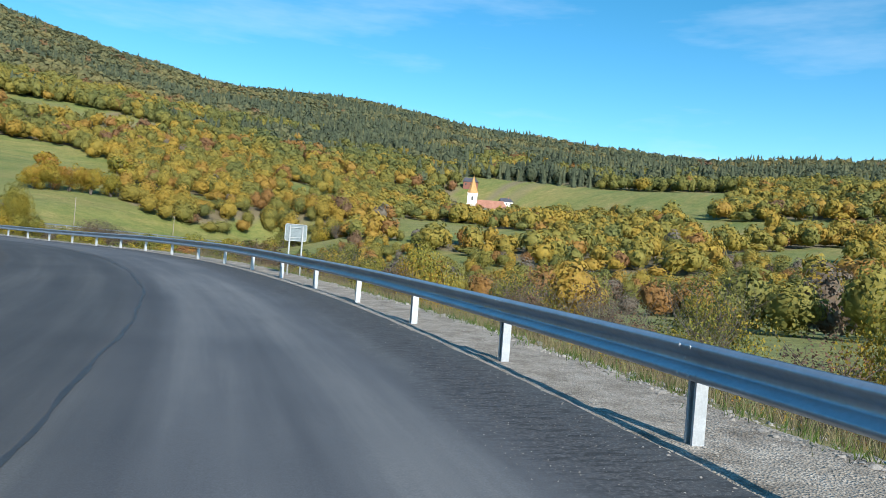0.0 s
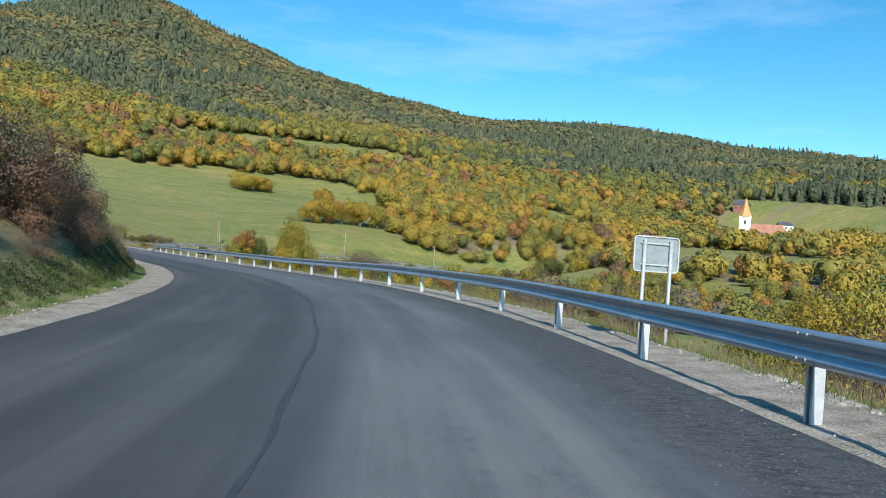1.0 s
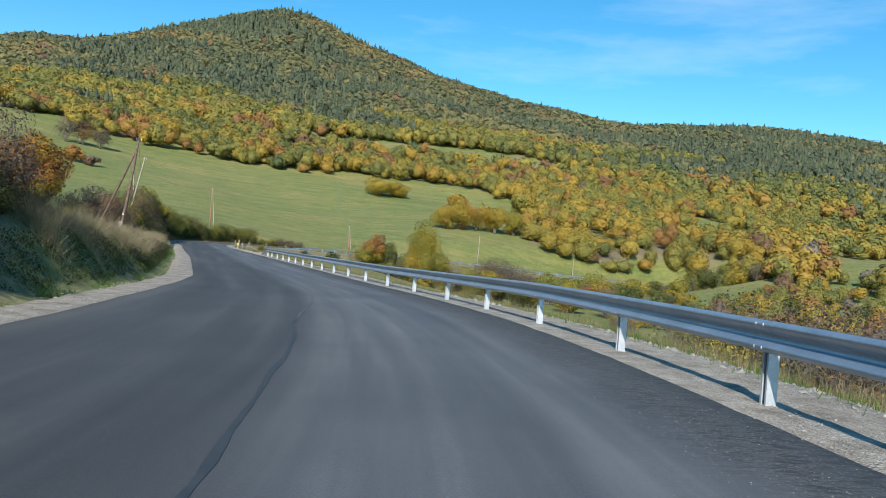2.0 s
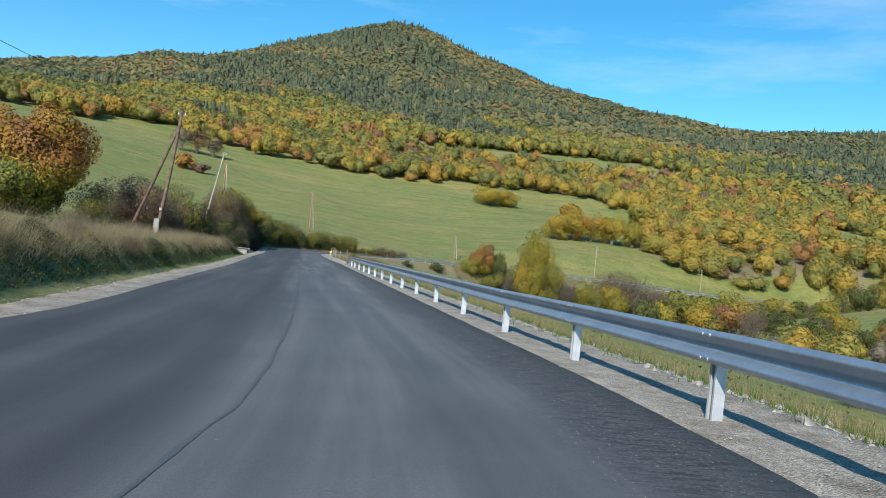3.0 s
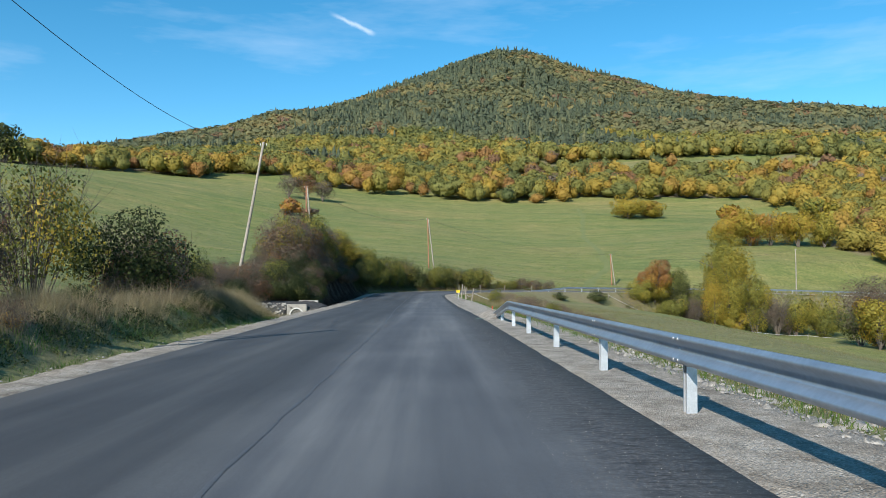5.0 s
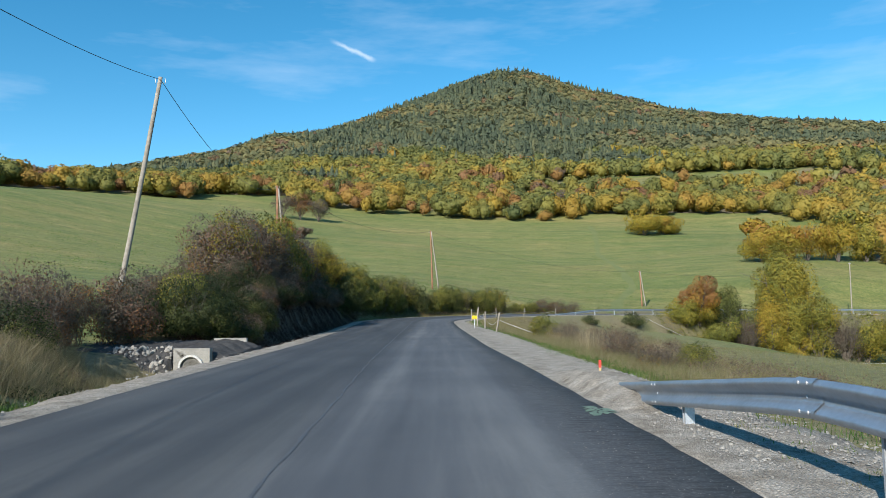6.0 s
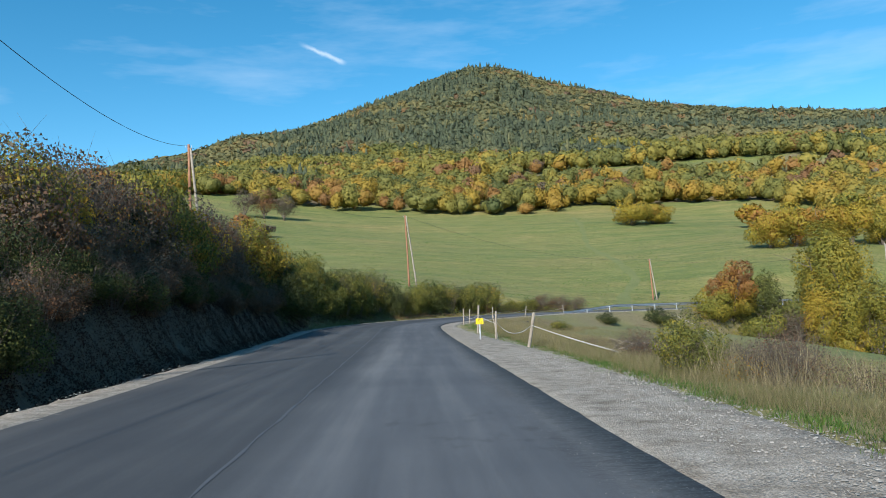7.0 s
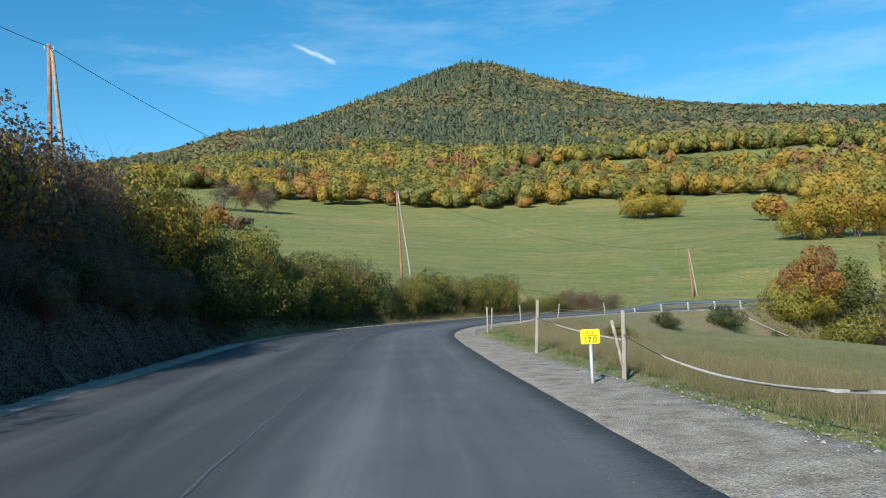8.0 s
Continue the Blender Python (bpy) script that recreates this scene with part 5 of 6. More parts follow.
KINDS = {
    "dark": shrub_kind("shrub", 61, 0.06, 8200, 0.045, 3.0, 1.8, "dark green dense roadside shrub", 0, 0.08),
    "olive": shrub_kind("shrub", 62, 0.24, 8200, 0.045, 3.0, 1.8, "olive green roadside shrub turning yellow", 0, 0.09),
    "gold": shrub_kind("shrub", 63, 0.46, 8200, 0.045, 3.0, 1.8, "golden yellow roadside shrub", 0, 0.07),
    "russet": shrub_kind("shrub", 64, 0.88, 8000, 0.042, 3.0, 1.8, "russet brown blackthorn shrub", 0, 0.10),
    "bare": shrub_kind("shrub", 65, 0.90, 3800, 0.036, 3.0, 1.8, "twiggy grey-brown shrub with few leaves remaining", 1, 0.10),
    "sparse": shrub_kind("shrub", 66, 0.28, 4200, 0.042, 3.0, 1.8, "twiggy shrub with sparse yellow leaves", 1, 0.12),
}
used_kind = set()


def shrub(kind, x, y, h, w, group, sink=0.15):
    m = Matrix.Translation((x, y, gz(x, y) - sink)) @ Matrix.Rotation(random.uniform(0, 6.28), 4, "Z") @ Matrix.Diagonal((w / 1.8, w / 1.8, h / 3.0, 1))
    if kind not in used_kind:
        used_kind.add(kind)
        e = KINDS[kind]
        e.matrix_basis = m
    else:
        e = copy_thing(KINDS[kind], Matrix.Identity(4))
        e.matrix_basis = m
    return tagged(e, group=group)


random.seed(5)


def hedge(s0, s1, gap, u0, u1, h0, h1, kinds, group, left=True):
    s = s0
    while s < s1:
        u = random.uniform(u0, u1)
        x, y, _ = on_line(s, (float(left_edge(s)) - u) if left else u)
        h = random.uniform(h0, h1)
        shrub(random.choice(kinds), float(x), float(y), h, h * random.uniform(0.55, 0.8) * (0.72 if h > 2.5 else 1), group)
        s += gap * random.uniform(0.7, 1.3)


# dark thicket inside the first bend
G1 = "thicket inside the bend"
hedge(-41, -23.5, 1.5, 3.6, 5.4, 2.0, 2.9, ["dark", "russet", "bare", "russet", "bare"], G1)
hedge(-43, -26.5, 1.8, 5.4, 8.0, 3.6, 4.6, ["dark", "olive", "russet", "bare", "dark"], G1)
hedge(-45, -28, 2.0, 8.0, 10.5, 4.4, 5.4, ["dark", "russet", "olive", "gold"], G1)
hedge(-58, -22, 1.9, 2.4, 3.6, 0.8, 1.4, ["dark", "bare", "bare", "russet"], G1)
# bank with low scrub
G2 = "scrub on the roadside bank"
for kind, x, y, h, w in [("russet", -11.7, 25.5, 3.9, 2.3), ("russet", -12.6, 27.5, 4.1, 2.4), ("russet", -10.9, 28.4, 3.0, 1.8), ("sparse", -11.4, 33.5, 4.6, 1.9), ("dark", -10.4, 37.0, 3.5, 2.1), ("russet", -10.9, 26.4, 2.2, 1.5),
                         ("russet", -9.9, 38.5, 3.0, 1.9), ("russet", -14.2, 23.5, 3.2, 2.2), ("sparse", -13.6, 21.0, 2.2, 1.5), ("bare", -13.2, 34, 2.6, 1.8), ("bare", -9.6, 41.0, 1.3, 1.3),
                         ("bare", -10.2, 44.0, 1.3, 1.3), ("bare", -11.4, 50.0, 1.6, 1.5)]:
    shrub(kind, x, y, h, w, G2)
hedge(-8, 50, 3.4, 1.9, 3.2, 0.5, 0.9, ["dark", "bare", "bare", "dark"], G2)
hedge(2, 44, 3.6, 3.4, 6.0, 0.7, 1.3, ["bare", "bare", "sparse"], G2)
# tall hedge before the second bend
G3 = "tall hedge on the cutting"
hedge(62.4, 71, 1.0, 2.7, 4.4, 1.5, 2.2, ["dark", "russet", "dark"], G3)
hedge(42, 52, 1.9, 4.2, 5.2, 1.1, 1.7, ["bare", "russet", "bare", "dark"], G3)
hedge(46, 72, 1.4, 5.6, 7.4, 2.2, 2.9, ["russet", "dark", "bare", "russet", "olive"], G3)
hedge(68.5, 108, 1.6, 3.0, 3.6, 1.4, 1.9, ["russet", "dark", "russet", "bare"], G3)
hedge(71.5, 109, 1.5, 4.2, 5.2, 2.2, 2.8, ["russet", "russet", "dark", "russet"], G3)
hedge(75.0, 84, 1.3, 6.0, 7.4, 3.8, 4.7, ["russet", "olive", "russet", "dark", "olive", "gold"], G3)
hedge(84, 112, 1.5, 5.4, 6.8, 5.0, 6.0, ["russet", "gold", "russet", "olive", "gold"], G3)
hedge(76, 109, 2.6, 5.6, 7.2, 4.6, 5.9, ["bare", "sparse"], G3)
G4 = "bushes outside the second bend"
hedge(108.5, 126, 0.9, 2.2, 5.4, 3.3, 5.2, ["olive", "dark", "olive", "sparse", "olive"], G4)
hedge(126, 141, 0.9, 2.2, 4.6, 2.9, 4.0, ["olive", "dark", "olive", "dark", "sparse"], G4)
hedge(139, 156, 1.5, 2.2, 4.2, 1.5, 2.4, ["bare", "bare", "russet", "olive"], G4)
# scrub on the slope behind the guardrail of the first bend
G5 = "scrub below the guardrail"
hedge(-80, -40, 2.6, 4.4, 7.0, 1.6, 2.6, ["sparse", "bare", "bare", "olive", "bare"], G5, False)
for kind, s_at, off, h in [("bare", -28, 7.4, 3.4), ("bare", -25.5, 8.6, 3.9), ("sparse", -23, 7.2, 3.0), ("bare", -21, 9.4, 3.8), ("bare", -31, 9.0, 2.8), ("olive", -18, 11.0, 3.0), ("bare", -34, 6.6, 1.8), ("bare", -37, 6.0, 1.5)]:
    shrub(kind, *(float(v) for v in on_line(s_at, off)[:2]), h, 0.62 * h, G5)
hedge(-84, -26, 3.6, 8.0, 14.0, 2.8, 4.2, ["sparse", "gold", "bare", "olive", "sparse"], G5, False)
hedge(-26, 40, 11.0, 14.0, 28.0, 1.4, 2.6, ["sparse", "bare", "olive", "gold"], G5, False)
# weeds along the pasture
G6 = "weeds along the pasture fence"
for kind, x, y, h, w in [("olive", 4.7, 67.0, 1.25, 0.75), ("bare", 5.4, 65.0, 1.1, 0.9), ("bare", 5.6, 60.5, 0.8, 0.6), ("bare", 6.0, 58.5, 1.1, 1.0), ("bare", 5.2, 72.0, 1.0, 0.7), ("bare", 7.2, 68.5, 0.9, 0.9),
                         ("bare", 5.0, 54.0, 0.9, 0.9), ("olive", 12.5, 119.5, 1.0, 1.1), ("dark", 20.6, 134.0, 1.6, 1.3), ("bare", 7.5, 75.0, 0.9, 0.8),  ("bare", 4.9, 50.0, 0.8, 0.8)]:
    shrub(kind, x, y, h, w, G6)
hedge(44, 66, 3.6, 3.4, 5.5, 0.5, 0.9, ["bare", "bare", "olive"], G6, False)
hedge(152, 210, 20.0, 2.4, 6.0, 1.4, 3.0, ["olive", "bare", "dark", "sparse"], "bushes along the far road", False)
hedge(62.5, 71.5, 1.5, 4.3, 5.4, 2.3, 2.9, ["dark", "dark", "olive"], G3)
hedge(108, 119, 1.9, 3.6, 5.6, 3.6, 4.6, ["olive", "dark", "gold", "dark"], G3)

# ---------------------------------------------------------------- grass
def grass(name, n, pick_su, height, width, tint, label, seed, tuft=7, spread=0.12, lean=0.3, patchy=None):
    rng = np.random.RandomState(seed)
    s, u = pick_su(rng, n if patchy is None else 4 * n)
    if patchy is not None:
        x, y, _ = on_line(s, u)
        keep = np.nonzero(wave(x, y, 0.9, seed) + 0.7 * wave(x, y, 0.33, seed + 3) + rng.normal(0, 0.15, len(x)) > patchy)[0][:n]
        s, u = s[keep], u[keep]
        n = len(s)
    s, u = np.repeat(s, tuft), np.repeat(u, tuft)
    x, y, _ = on_line(s, u)
    base_t = np.repeat(np.clip(rng.normal(tint, 0.13, n), 0, 1), tuft)
    hh = np.repeat(rng.uniform(0.55, 1.25, n), tuft) * height * rng.uniform(0.5, 1.2, n * tuft)
    x, y = x + rng.normal(0, spread, n * tuft), y + rng.normal(0, spread, n * tuft)
    z = np.maximum(ground_z(x, y), np.where((u > -0.2) & (u < 1.3), road_z(s, u) - 0.015, -99)) - 0.02
    a = rng.uniform(0, 6.283, n * tuft)
    lx, ly = rng.normal(0, lean, n * tuft) * hh, rng.normal(0, lean, n * tuft) * hh
    w = width * rng.uniform(0.6, 1.4, n * tuft)
    v = np.stack([np.stack([x - w * np.cos(a), y - w * np.sin(a), z], 1), np.stack([x + w * np.cos(a), y + w * np.sin(a), z], 1),
                  np.stack([x + lx, y + ly, z + hh], 1)], 1).reshape(-1, 3)
    f = np.arange(3 * n * tuft).reshape(-1, 3)
    tagged(new(name, mesh_np(name, v, f, BLADE, np.repeat(base_t, 3))), label, "grass", kind="stuff")


def span(s0, s1, u0, u1, left=False, power=1.0):
    def pick(rng, n):
        s = rng.uniform(s0, s1, n)
        d = u0 + (u1 - u0) * rng.uniform(0, 1, n) ** power
        return s, (left_edge(s) - d if left else d)
    return pick


grass("dry_grass", 15000, span(-26, 51, 1.95, 6.0, True, 1.2), 0.44, 0.0036, 0.74, "tall dry straw-coloured grass on top of the bank", 1, 8, 0.16, 0.55, 0.12)
grass("straw_grass", 620, span(-26, 50, 2.05, 3.9, True), 0.70, 0.005, 0.95, "bleached straw tussocks hanging over the bank", 41, 34, 0.13, 0.6, 0.2)
grass("dry_grass", 5200, span(40, 54, 1.5, 5.4, True), 0.48, 0.0040, 0.72, "tall half-dry grass above the culvert ditch", 52, 9, 0.16, 0.5, 0.0)
grass("green_weeds", 6000, span(-60, 50, 1.1, 2.2, True, 1.2), 0.13, 0.008, 0.12, "low green weeds along the gravel edge", 2, 7, 0.12, 0.3, 0.0)
grass("meadow_grass", 7000, span(-26, 55, 5.0, 16, True), 0.15, 0.0035, 0.30, "green meadow grass above the bank", 3)
grass("dry_grass", 9000, span(-80, 46, 1.75, 4.5, False, 1.4), 0.34, 0.0036, 0.72, "dry tufted grass below the guardrail", 4)
grass("green_weeds", 3600, span(-80, 60, 1.0, 2.8), 0.15, 0.007, 0.20, "green weeds between stones below the guardrail", 5)
grass("dry_grass", 13000, span(44, 100, 1.3, 7, False, 1.3), 0.28, 0.0028, 0.64, "tangled half-dry grass along the pasture fence", 6, 13, 0.2, 0.45, 0.05)
grass("dry_grass", 15000, span(44, 128, 3.0, 22, False, 1.3), 0.20, 0.0035, 0.58, "half-dry pasture grass inside the fence", 32, 6, 0.22, 0.2)
grass("dry_grass", 9000, span(78, 132, 1.7, 9.0, False, 1.2), 0.34, 0.0034, 0.72, "tall dry grass along the pasture fence", 51, 8, 0.22, 0.4, 0.0)
grass("green_weeds", 3000, span(44, 72, 1.05, 2.2), 0.08, 0.007, 0.13, "green weeds along the gravel shoulder", 7)
grass("green_weeds", 1500, span(72, 118, 1.15, 2.3), 0.09, 0.007, 0.22, "sparse green weeds along the gravel shoulder", 34)
grass("green_weeds", 330, span(46, 112, 0.55, 1.3), 0.055, 0.007, 0.10, "small green tufts creeping over the gravel", 33, 18, 0.09)
grass("straw_grass", 130, span(54, 67, 2.0, 4.4), 0.80, 0.0048, 0.93, "tall bleached straw tufts beside the gravel", 31, 24, 0.10, 0.32)
grass("green_weeds", 60, span(30, 43, 0.15, 0.95), 0.06, 0.006, 0.22, "small green tufts in the gravel", 10, 14, 0.06)
grass("meadow_grass", 14000, span(-20, 128, 5, 34, False, 1.3), 0.14, 0.003, 0.42, "green and straw-coloured pasture grass", 8)
grass("dry_grass", 3000, span(108, 152, 1.0, 3.0, True), 0.30, 0.004, 0.5, "dry grass at the foot of the hedge", 9)

def tussocks():
    """Uneven clumps of longer grass over the hill meadow, in drifts along the slope."""
    rng = np.random.RandomState(61)
    n = 150000
    r, deg = rng.uniform(118, 375, n) ** 1.0, rng.uniform(-34, 34, n)
    x, y = r * np.sin(np.radians(deg)), 20 + r * np.cos(np.radians(deg))
    s, u = nearest(x, y)
    drift = wave(x * 0.35, y, 5.0, 3) + 0.8 * wave(x * 0.5, y, 1.9, 7) + rng.normal(0, 0.5, n)
    ok = ~wooded(x, y) & ((u < -12) | (s > 320)) & (drift > 0.15)
    x, y, drift = x[ok][:70000], y[ok][:70000], drift[ok][:70000]
    m = len(x)
    z = ground_z(x, y) - 0.03
    a, w, h = rng.uniform(-0.6, 0.6, m), rng.uniform(0.06, 0.22, m), rng.uniform(0.05, 0.16, m)
    dx, dy = w * np.cos(a), w * np.sin(a)
    back = rng.uniform(0.02, 0.14, m)
    v = np.stack([np.stack([x - dx, y - dy, z], 1), np.stack([x + dx, y + dy, z], 1), np.stack([x + 0.3 * dx, y + back, z + h], 1)], 1).reshape(-1, 3)
    t = np.clip(0.34 + 0.22 * wave(x, y, 14, 9) + rng.normal(0, 0.16, m), 0.02, 0.95)
    tagged(new("tussock_grass", mesh_np("tussock_grass", v, np.arange(3 * m).reshape(m, 3), BLADE, np.repeat(t, 3))), "uneven clumps of green and straw-coloured meadow grass", "grass", kind="stuff")


tussocks()

# ---------------------------------------------------------------- brambles and scrub too tangled to count
def bramble(name, n, s0, s1, d0, d1, left, h, leaf, tint, mixed, label, seed, power=1.0, patchy=0.0, mat=LEAF):
    """A tangle of small leaves heaped in low mounds on the ground."""
    rng = np.random.RandomState(seed)
    s = rng.uniform(s0, s1, 3 * n)
    d = d0 + (d1 - d0) * rng.uniform(0, 1, 3 * n) ** power
    u = left_edge(s) - d if left else d
    x, y, _ = on_line(s, u)
    heap = 0.5 + 0.5 * wave(x, y, 0.8, seed) + 0.4 * wave(x, y, 0.3, seed + 2)
    clear = left and s0 < 57
    keep = np.nonzero((heap > patchy) & ~(clear & (s > 51.8) & (d < 5.0)) & ~((s > 56) & (s < 61.5) & left & (d < 4.2)))[0][:n]
    x, y, heap = x[keep], y[keep], heap[keep]
    up = np.clip(heap, 0.12, 1.2) * h
    z = ground_z(x, y) + up * rng.uniform(0, 1, len(x)) ** 0.5
    out = np.stack([rng.normal(0, 0.8, len(x)), rng.normal(0, 0.8, len(x)), np.full(len(x), 0.3)], 1)
    v, f, nv = leaf_sprays(rng, np.stack([x, y, z], 1), out, leaf, 0.7)
    tt = np.clip(tint + mixed * wave(x, y, 1.5, seed + 5) + rng.normal(0, 0.06, len(x)), 0, 0.99)
    tagged(new(name, mesh_np(name, v, f, mat, np.repeat(tt, 3), normals=nv)), label, "undergrowth", kind="stuff")


bramble("bramble", 44000, -58, 55, 1.35, 2.35, True, 0.30, 0.024, 0.05, 0.08, "low dark green bramble and nettle at the foot of the bank", 21, 1.0, 0.2)
bramble("bramble", 11000, -20, 57, 2.6, 6.0, True, 0.45, 0.022, 0.97, 0.05, "grey-brown dead weeds tangled on the bank", 22, 1.2, 0.55)
bramble("bramble", 15000, 105, 125, 2.0, 5.5, True, 2.0, 0.05, 0.09, 0.14, "dark green scrub where the hedge runs down to the bend", 35)
bramble("bramble", 12000, 122, 154, 2.0, 5.0, True, 1.0, 0.05, 0.22, 0.16, "low olive scrub between the bushes of the bend", 36)
# The dark tone of this thorn also stands for shade under the hedge.
bramble("bramble", 90000, 61.5, 110, 1.6, 4.4, True, 0.6, 0.026, 0.3, 0.3, "purple-brown thorn, darkened as hedge shade, covering the cutting", 23, mat=SHADED_THORN)
bramble("dead_weeds", 22000, 43, 80, 2.6, 5.5, False, 0.5, 0.016, 0.95, 0.05, "grey-brown seed heads and dead weeds along the pasture", 24, 1.2, 0.45)
bramble("bramble", 16000, -84, 40, 2.4, 9.0, False, 0.5, 0.032, 0.34, 0.3, "mixed yellow and brown scrub on the slope under the guardrail", 25, 1.0, 0.5)
bramble("bramble", 9000, 110, 152, 1.6, 4.0, True, 0.6, 0.04, 0.85, 0.2, "brown undergrowth round the outside of the bend", 26)

bramble("bramble", 24000, 158, 215, 1.3, 9.0, False, 1.3, 0.075, 0.30, 0.30, "mixed brown and green scrub on the far embankment", 27, 1.0, 0.25)

# scrub in the valley between the paddock and the far road
def valley_scrub():
    rng = np.random.RandomState(91)
    kinds = [(0.24, "olive green valley bush"), (0.36, "yellow-green valley bush"), (0.46, "golden yellow valley bush"), (0.16, "dark green valley bush"), (0.95, "bare grey-brown valley bush")]
    k = 0
    for s in np.arange(190, 314, 3.4):
        if s < 190 or 196 < s < 208 or 228 < s < 240 or 250 < s < 268 or 284 < s < 302:
            continue
        for lane in range(2 if s > 196 else 1):
            x, y, _ = (float(v) for v in on_line(s + rng.uniform(-2, 2), 14 + 12 * lane + rng.uniform(-3, 4)))
            tint, label = kinds[rng.choice(5, p=[0.3, 0.26, 0.16, 0.14, 0.14])]
            h = rng.uniform(5.0, 8.0)
            tree("bush", x, y, h, h * rng.uniform(0.5, 0.7), tint, (1800 if s > 205 else 5200) if tint < 0.9 else 2600, (0.22 if s > 205 else 0.13) if tint < 0.9 else 0.1, label + " below the far road", "bush", "bushes in the valley", seed=200 + k, trunk=0.04, bare=1 if tint > 0.9 else 0)
            k += 1


valley_scrub()
for k in range(34):
    rr = random.Random(300 + k)
    x, y = (60 + 4.6 * k + rr.uniform(-1.5, 1.5), 102 - 1.9 * k + rr.uniform(-3, 3)) if k < 15 else (66 + 3.4 * (k - 15) + rr.uniform(-2, 2), 124 - 1.1 * (k - 15) + rr.uniform(-8, 8))
    tint = rr.choice([0.16, 0.24, 0.3, 0.4, 0.5, 0.12, 0.94])
    h = rr.uniform(4.5, 7.0)
    tree("bush", x, y, h, h * rr.uniform(0.45, 0.62), tint, 2600, 0.17 if tint < 0.9 else 0.1, ("mixed olive and yellow bush" if tint < 0.9 else "bare grey-brown bush") + " at the lower end of the pasture", "bush", "bushes below the pasture", seed=300 + k, trunk=0.04,
         bare=1 if tint > 0.9 else 0)

# ---------------------------------------------------------------- loose stones
def stones(name, n, pick_su, lo, hi, label, seed):
    rng = np.random.RandomState(seed)
    s, u = pick_su(rng, n)
    x, y, _ = on_line(s, u)
    on_gravel = (u > left_edge(s) - 1.2) & (u < right_gravel(s))
    on_tar = (u < right_edge(s)) & (u > left_edge(s))
    z = np.where(on_tar, road_z(s, u) + 0.004, road_z(s, u) - 0.005)
    z = np.where(on_gravel, z, ground_z(x, y) + 0.005)
    base = np.array([(1, 0, -0.3), (0, 1, -0.3), (-1, 0, -0.3), (0, -1, -0.3), (0.45, 0.2, 0.32), (-0.4, -0.25, 0.28)], float)
    size = lo + (hi - lo) * rng.uniform(0, 1, n) ** 4
    sc = size[:, None] * rng.uniform(0.6, 1.3, (n, 3))
    v = base[None] * sc[:, None] + rng.normal(0, 0.16, (n, 6, 3)) * size[:, None, None]
    a = rng.uniform(0, 6.28, n)
    ca, sa = np.cos(a)[:, None], np.sin(a)[:, None]
    v = np.stack([v[..., 0] * ca - v[..., 1] * sa, v[..., 0] * sa + v[..., 1] * ca, v[..., 2]], -1) + np.stack([x, y, z], 1)[:, None]
    tri = np.array([(0, 1, 4), (1, 5, 4), (1, 2, 5), (2, 3, 5), (3, 4, 5), (3, 0, 4)])
    f = (np.arange(n)[:, None, None] * 6 + tri[None]).reshape(-1, 3)
    tagged(new(name, mesh_np(name, v.reshape(-1, 3), f, STONE)), label, "stones", kind="stuff")


def rim_span(s0, s1, u0, u1):
    """Along the outer rim of the gravel, thickest at the rim itself."""
    def pick(rng, n):
        s = rng.uniform(s0, s1, n)
        return s, right_gravel(s) + u0 + (u1 - u0) * rng.beta(2, 2.4, n) + 0.12 * wave(s, 0, 0.8, 6)
    return pick


stones("loose_stones", 15000, rim_span(-70, 118, -0.3, 0.55), 0.006, 0.034, "pale rubble along the outer edge of the gravel", 16)
stones("loose_stones", 16000, span(-70, 112, -0.55, 1.6), 0.005, 0.020, "pale loose stones along the shoulder", 11)
stones("loose_stones", 17000, span(-75, 112, -1.8, -0.5), 0.0035, 0.0075, "small chippings scattered on the road edge", 12)
stones("loose_stones", 6000, span(-60, 110, 0.0, 1.1, True), 0.006, 0.04, "pale loose stones on the inner shoulder", 13)
stones("rubble", 5200, span(-75, 36, 0.95, 2.1), 0.014, 0.11, "pale broken stones on the edge below the guardrail", 18)
stones("loose_stones", 2600, span(38.5, 49, -0.4, 1.0), 0.008, 0.036, "heaped gravel at the buried end of the guardrail", 15)
stones("loose_stones", 14000, span(46, 76, -0.35, 1.3), 0.005, 0.024, "pale crushed stones on the shoulder", 17)
def heap_rubble():
    """Broken stones tipped on the flank of the heap, beside the pipe mouth."""
    rng = random.Random(14)
    bm = bmesh.new()
    for _ in range(150):
        x, y = rng.uniform(-10.6, -8.55), rng.uniform(55.1, 56.5)
        z = -0.75 + 0.95 * float(step(55.1, 56.3, y))
        r = rng.uniform(0.03, 0.11)
        m = Matrix.Translation((x, y, z + 0.3 * r)) @ Euler([rng.uniform(0, 6.28) for _ in range(3)]).to_matrix().to_4x4() @ Matrix.Diagonal((r, r * rng.uniform(0.6, 1), r * rng.uniform(0.45, 0.8), 1))
        rock = bmesh.ops.create_icosphere(bm, subdivisions=1, radius=1, matrix=m)["verts"]
        for v in rock:
            v.co += Vector([rng.uniform(-0.2, 0.2) * r for _ in range(3)])
    tagged(part("rubble", bm, STONE), "broken pale stones tipped round the culvert", "stones", kind="stuff")


heap_rubble()

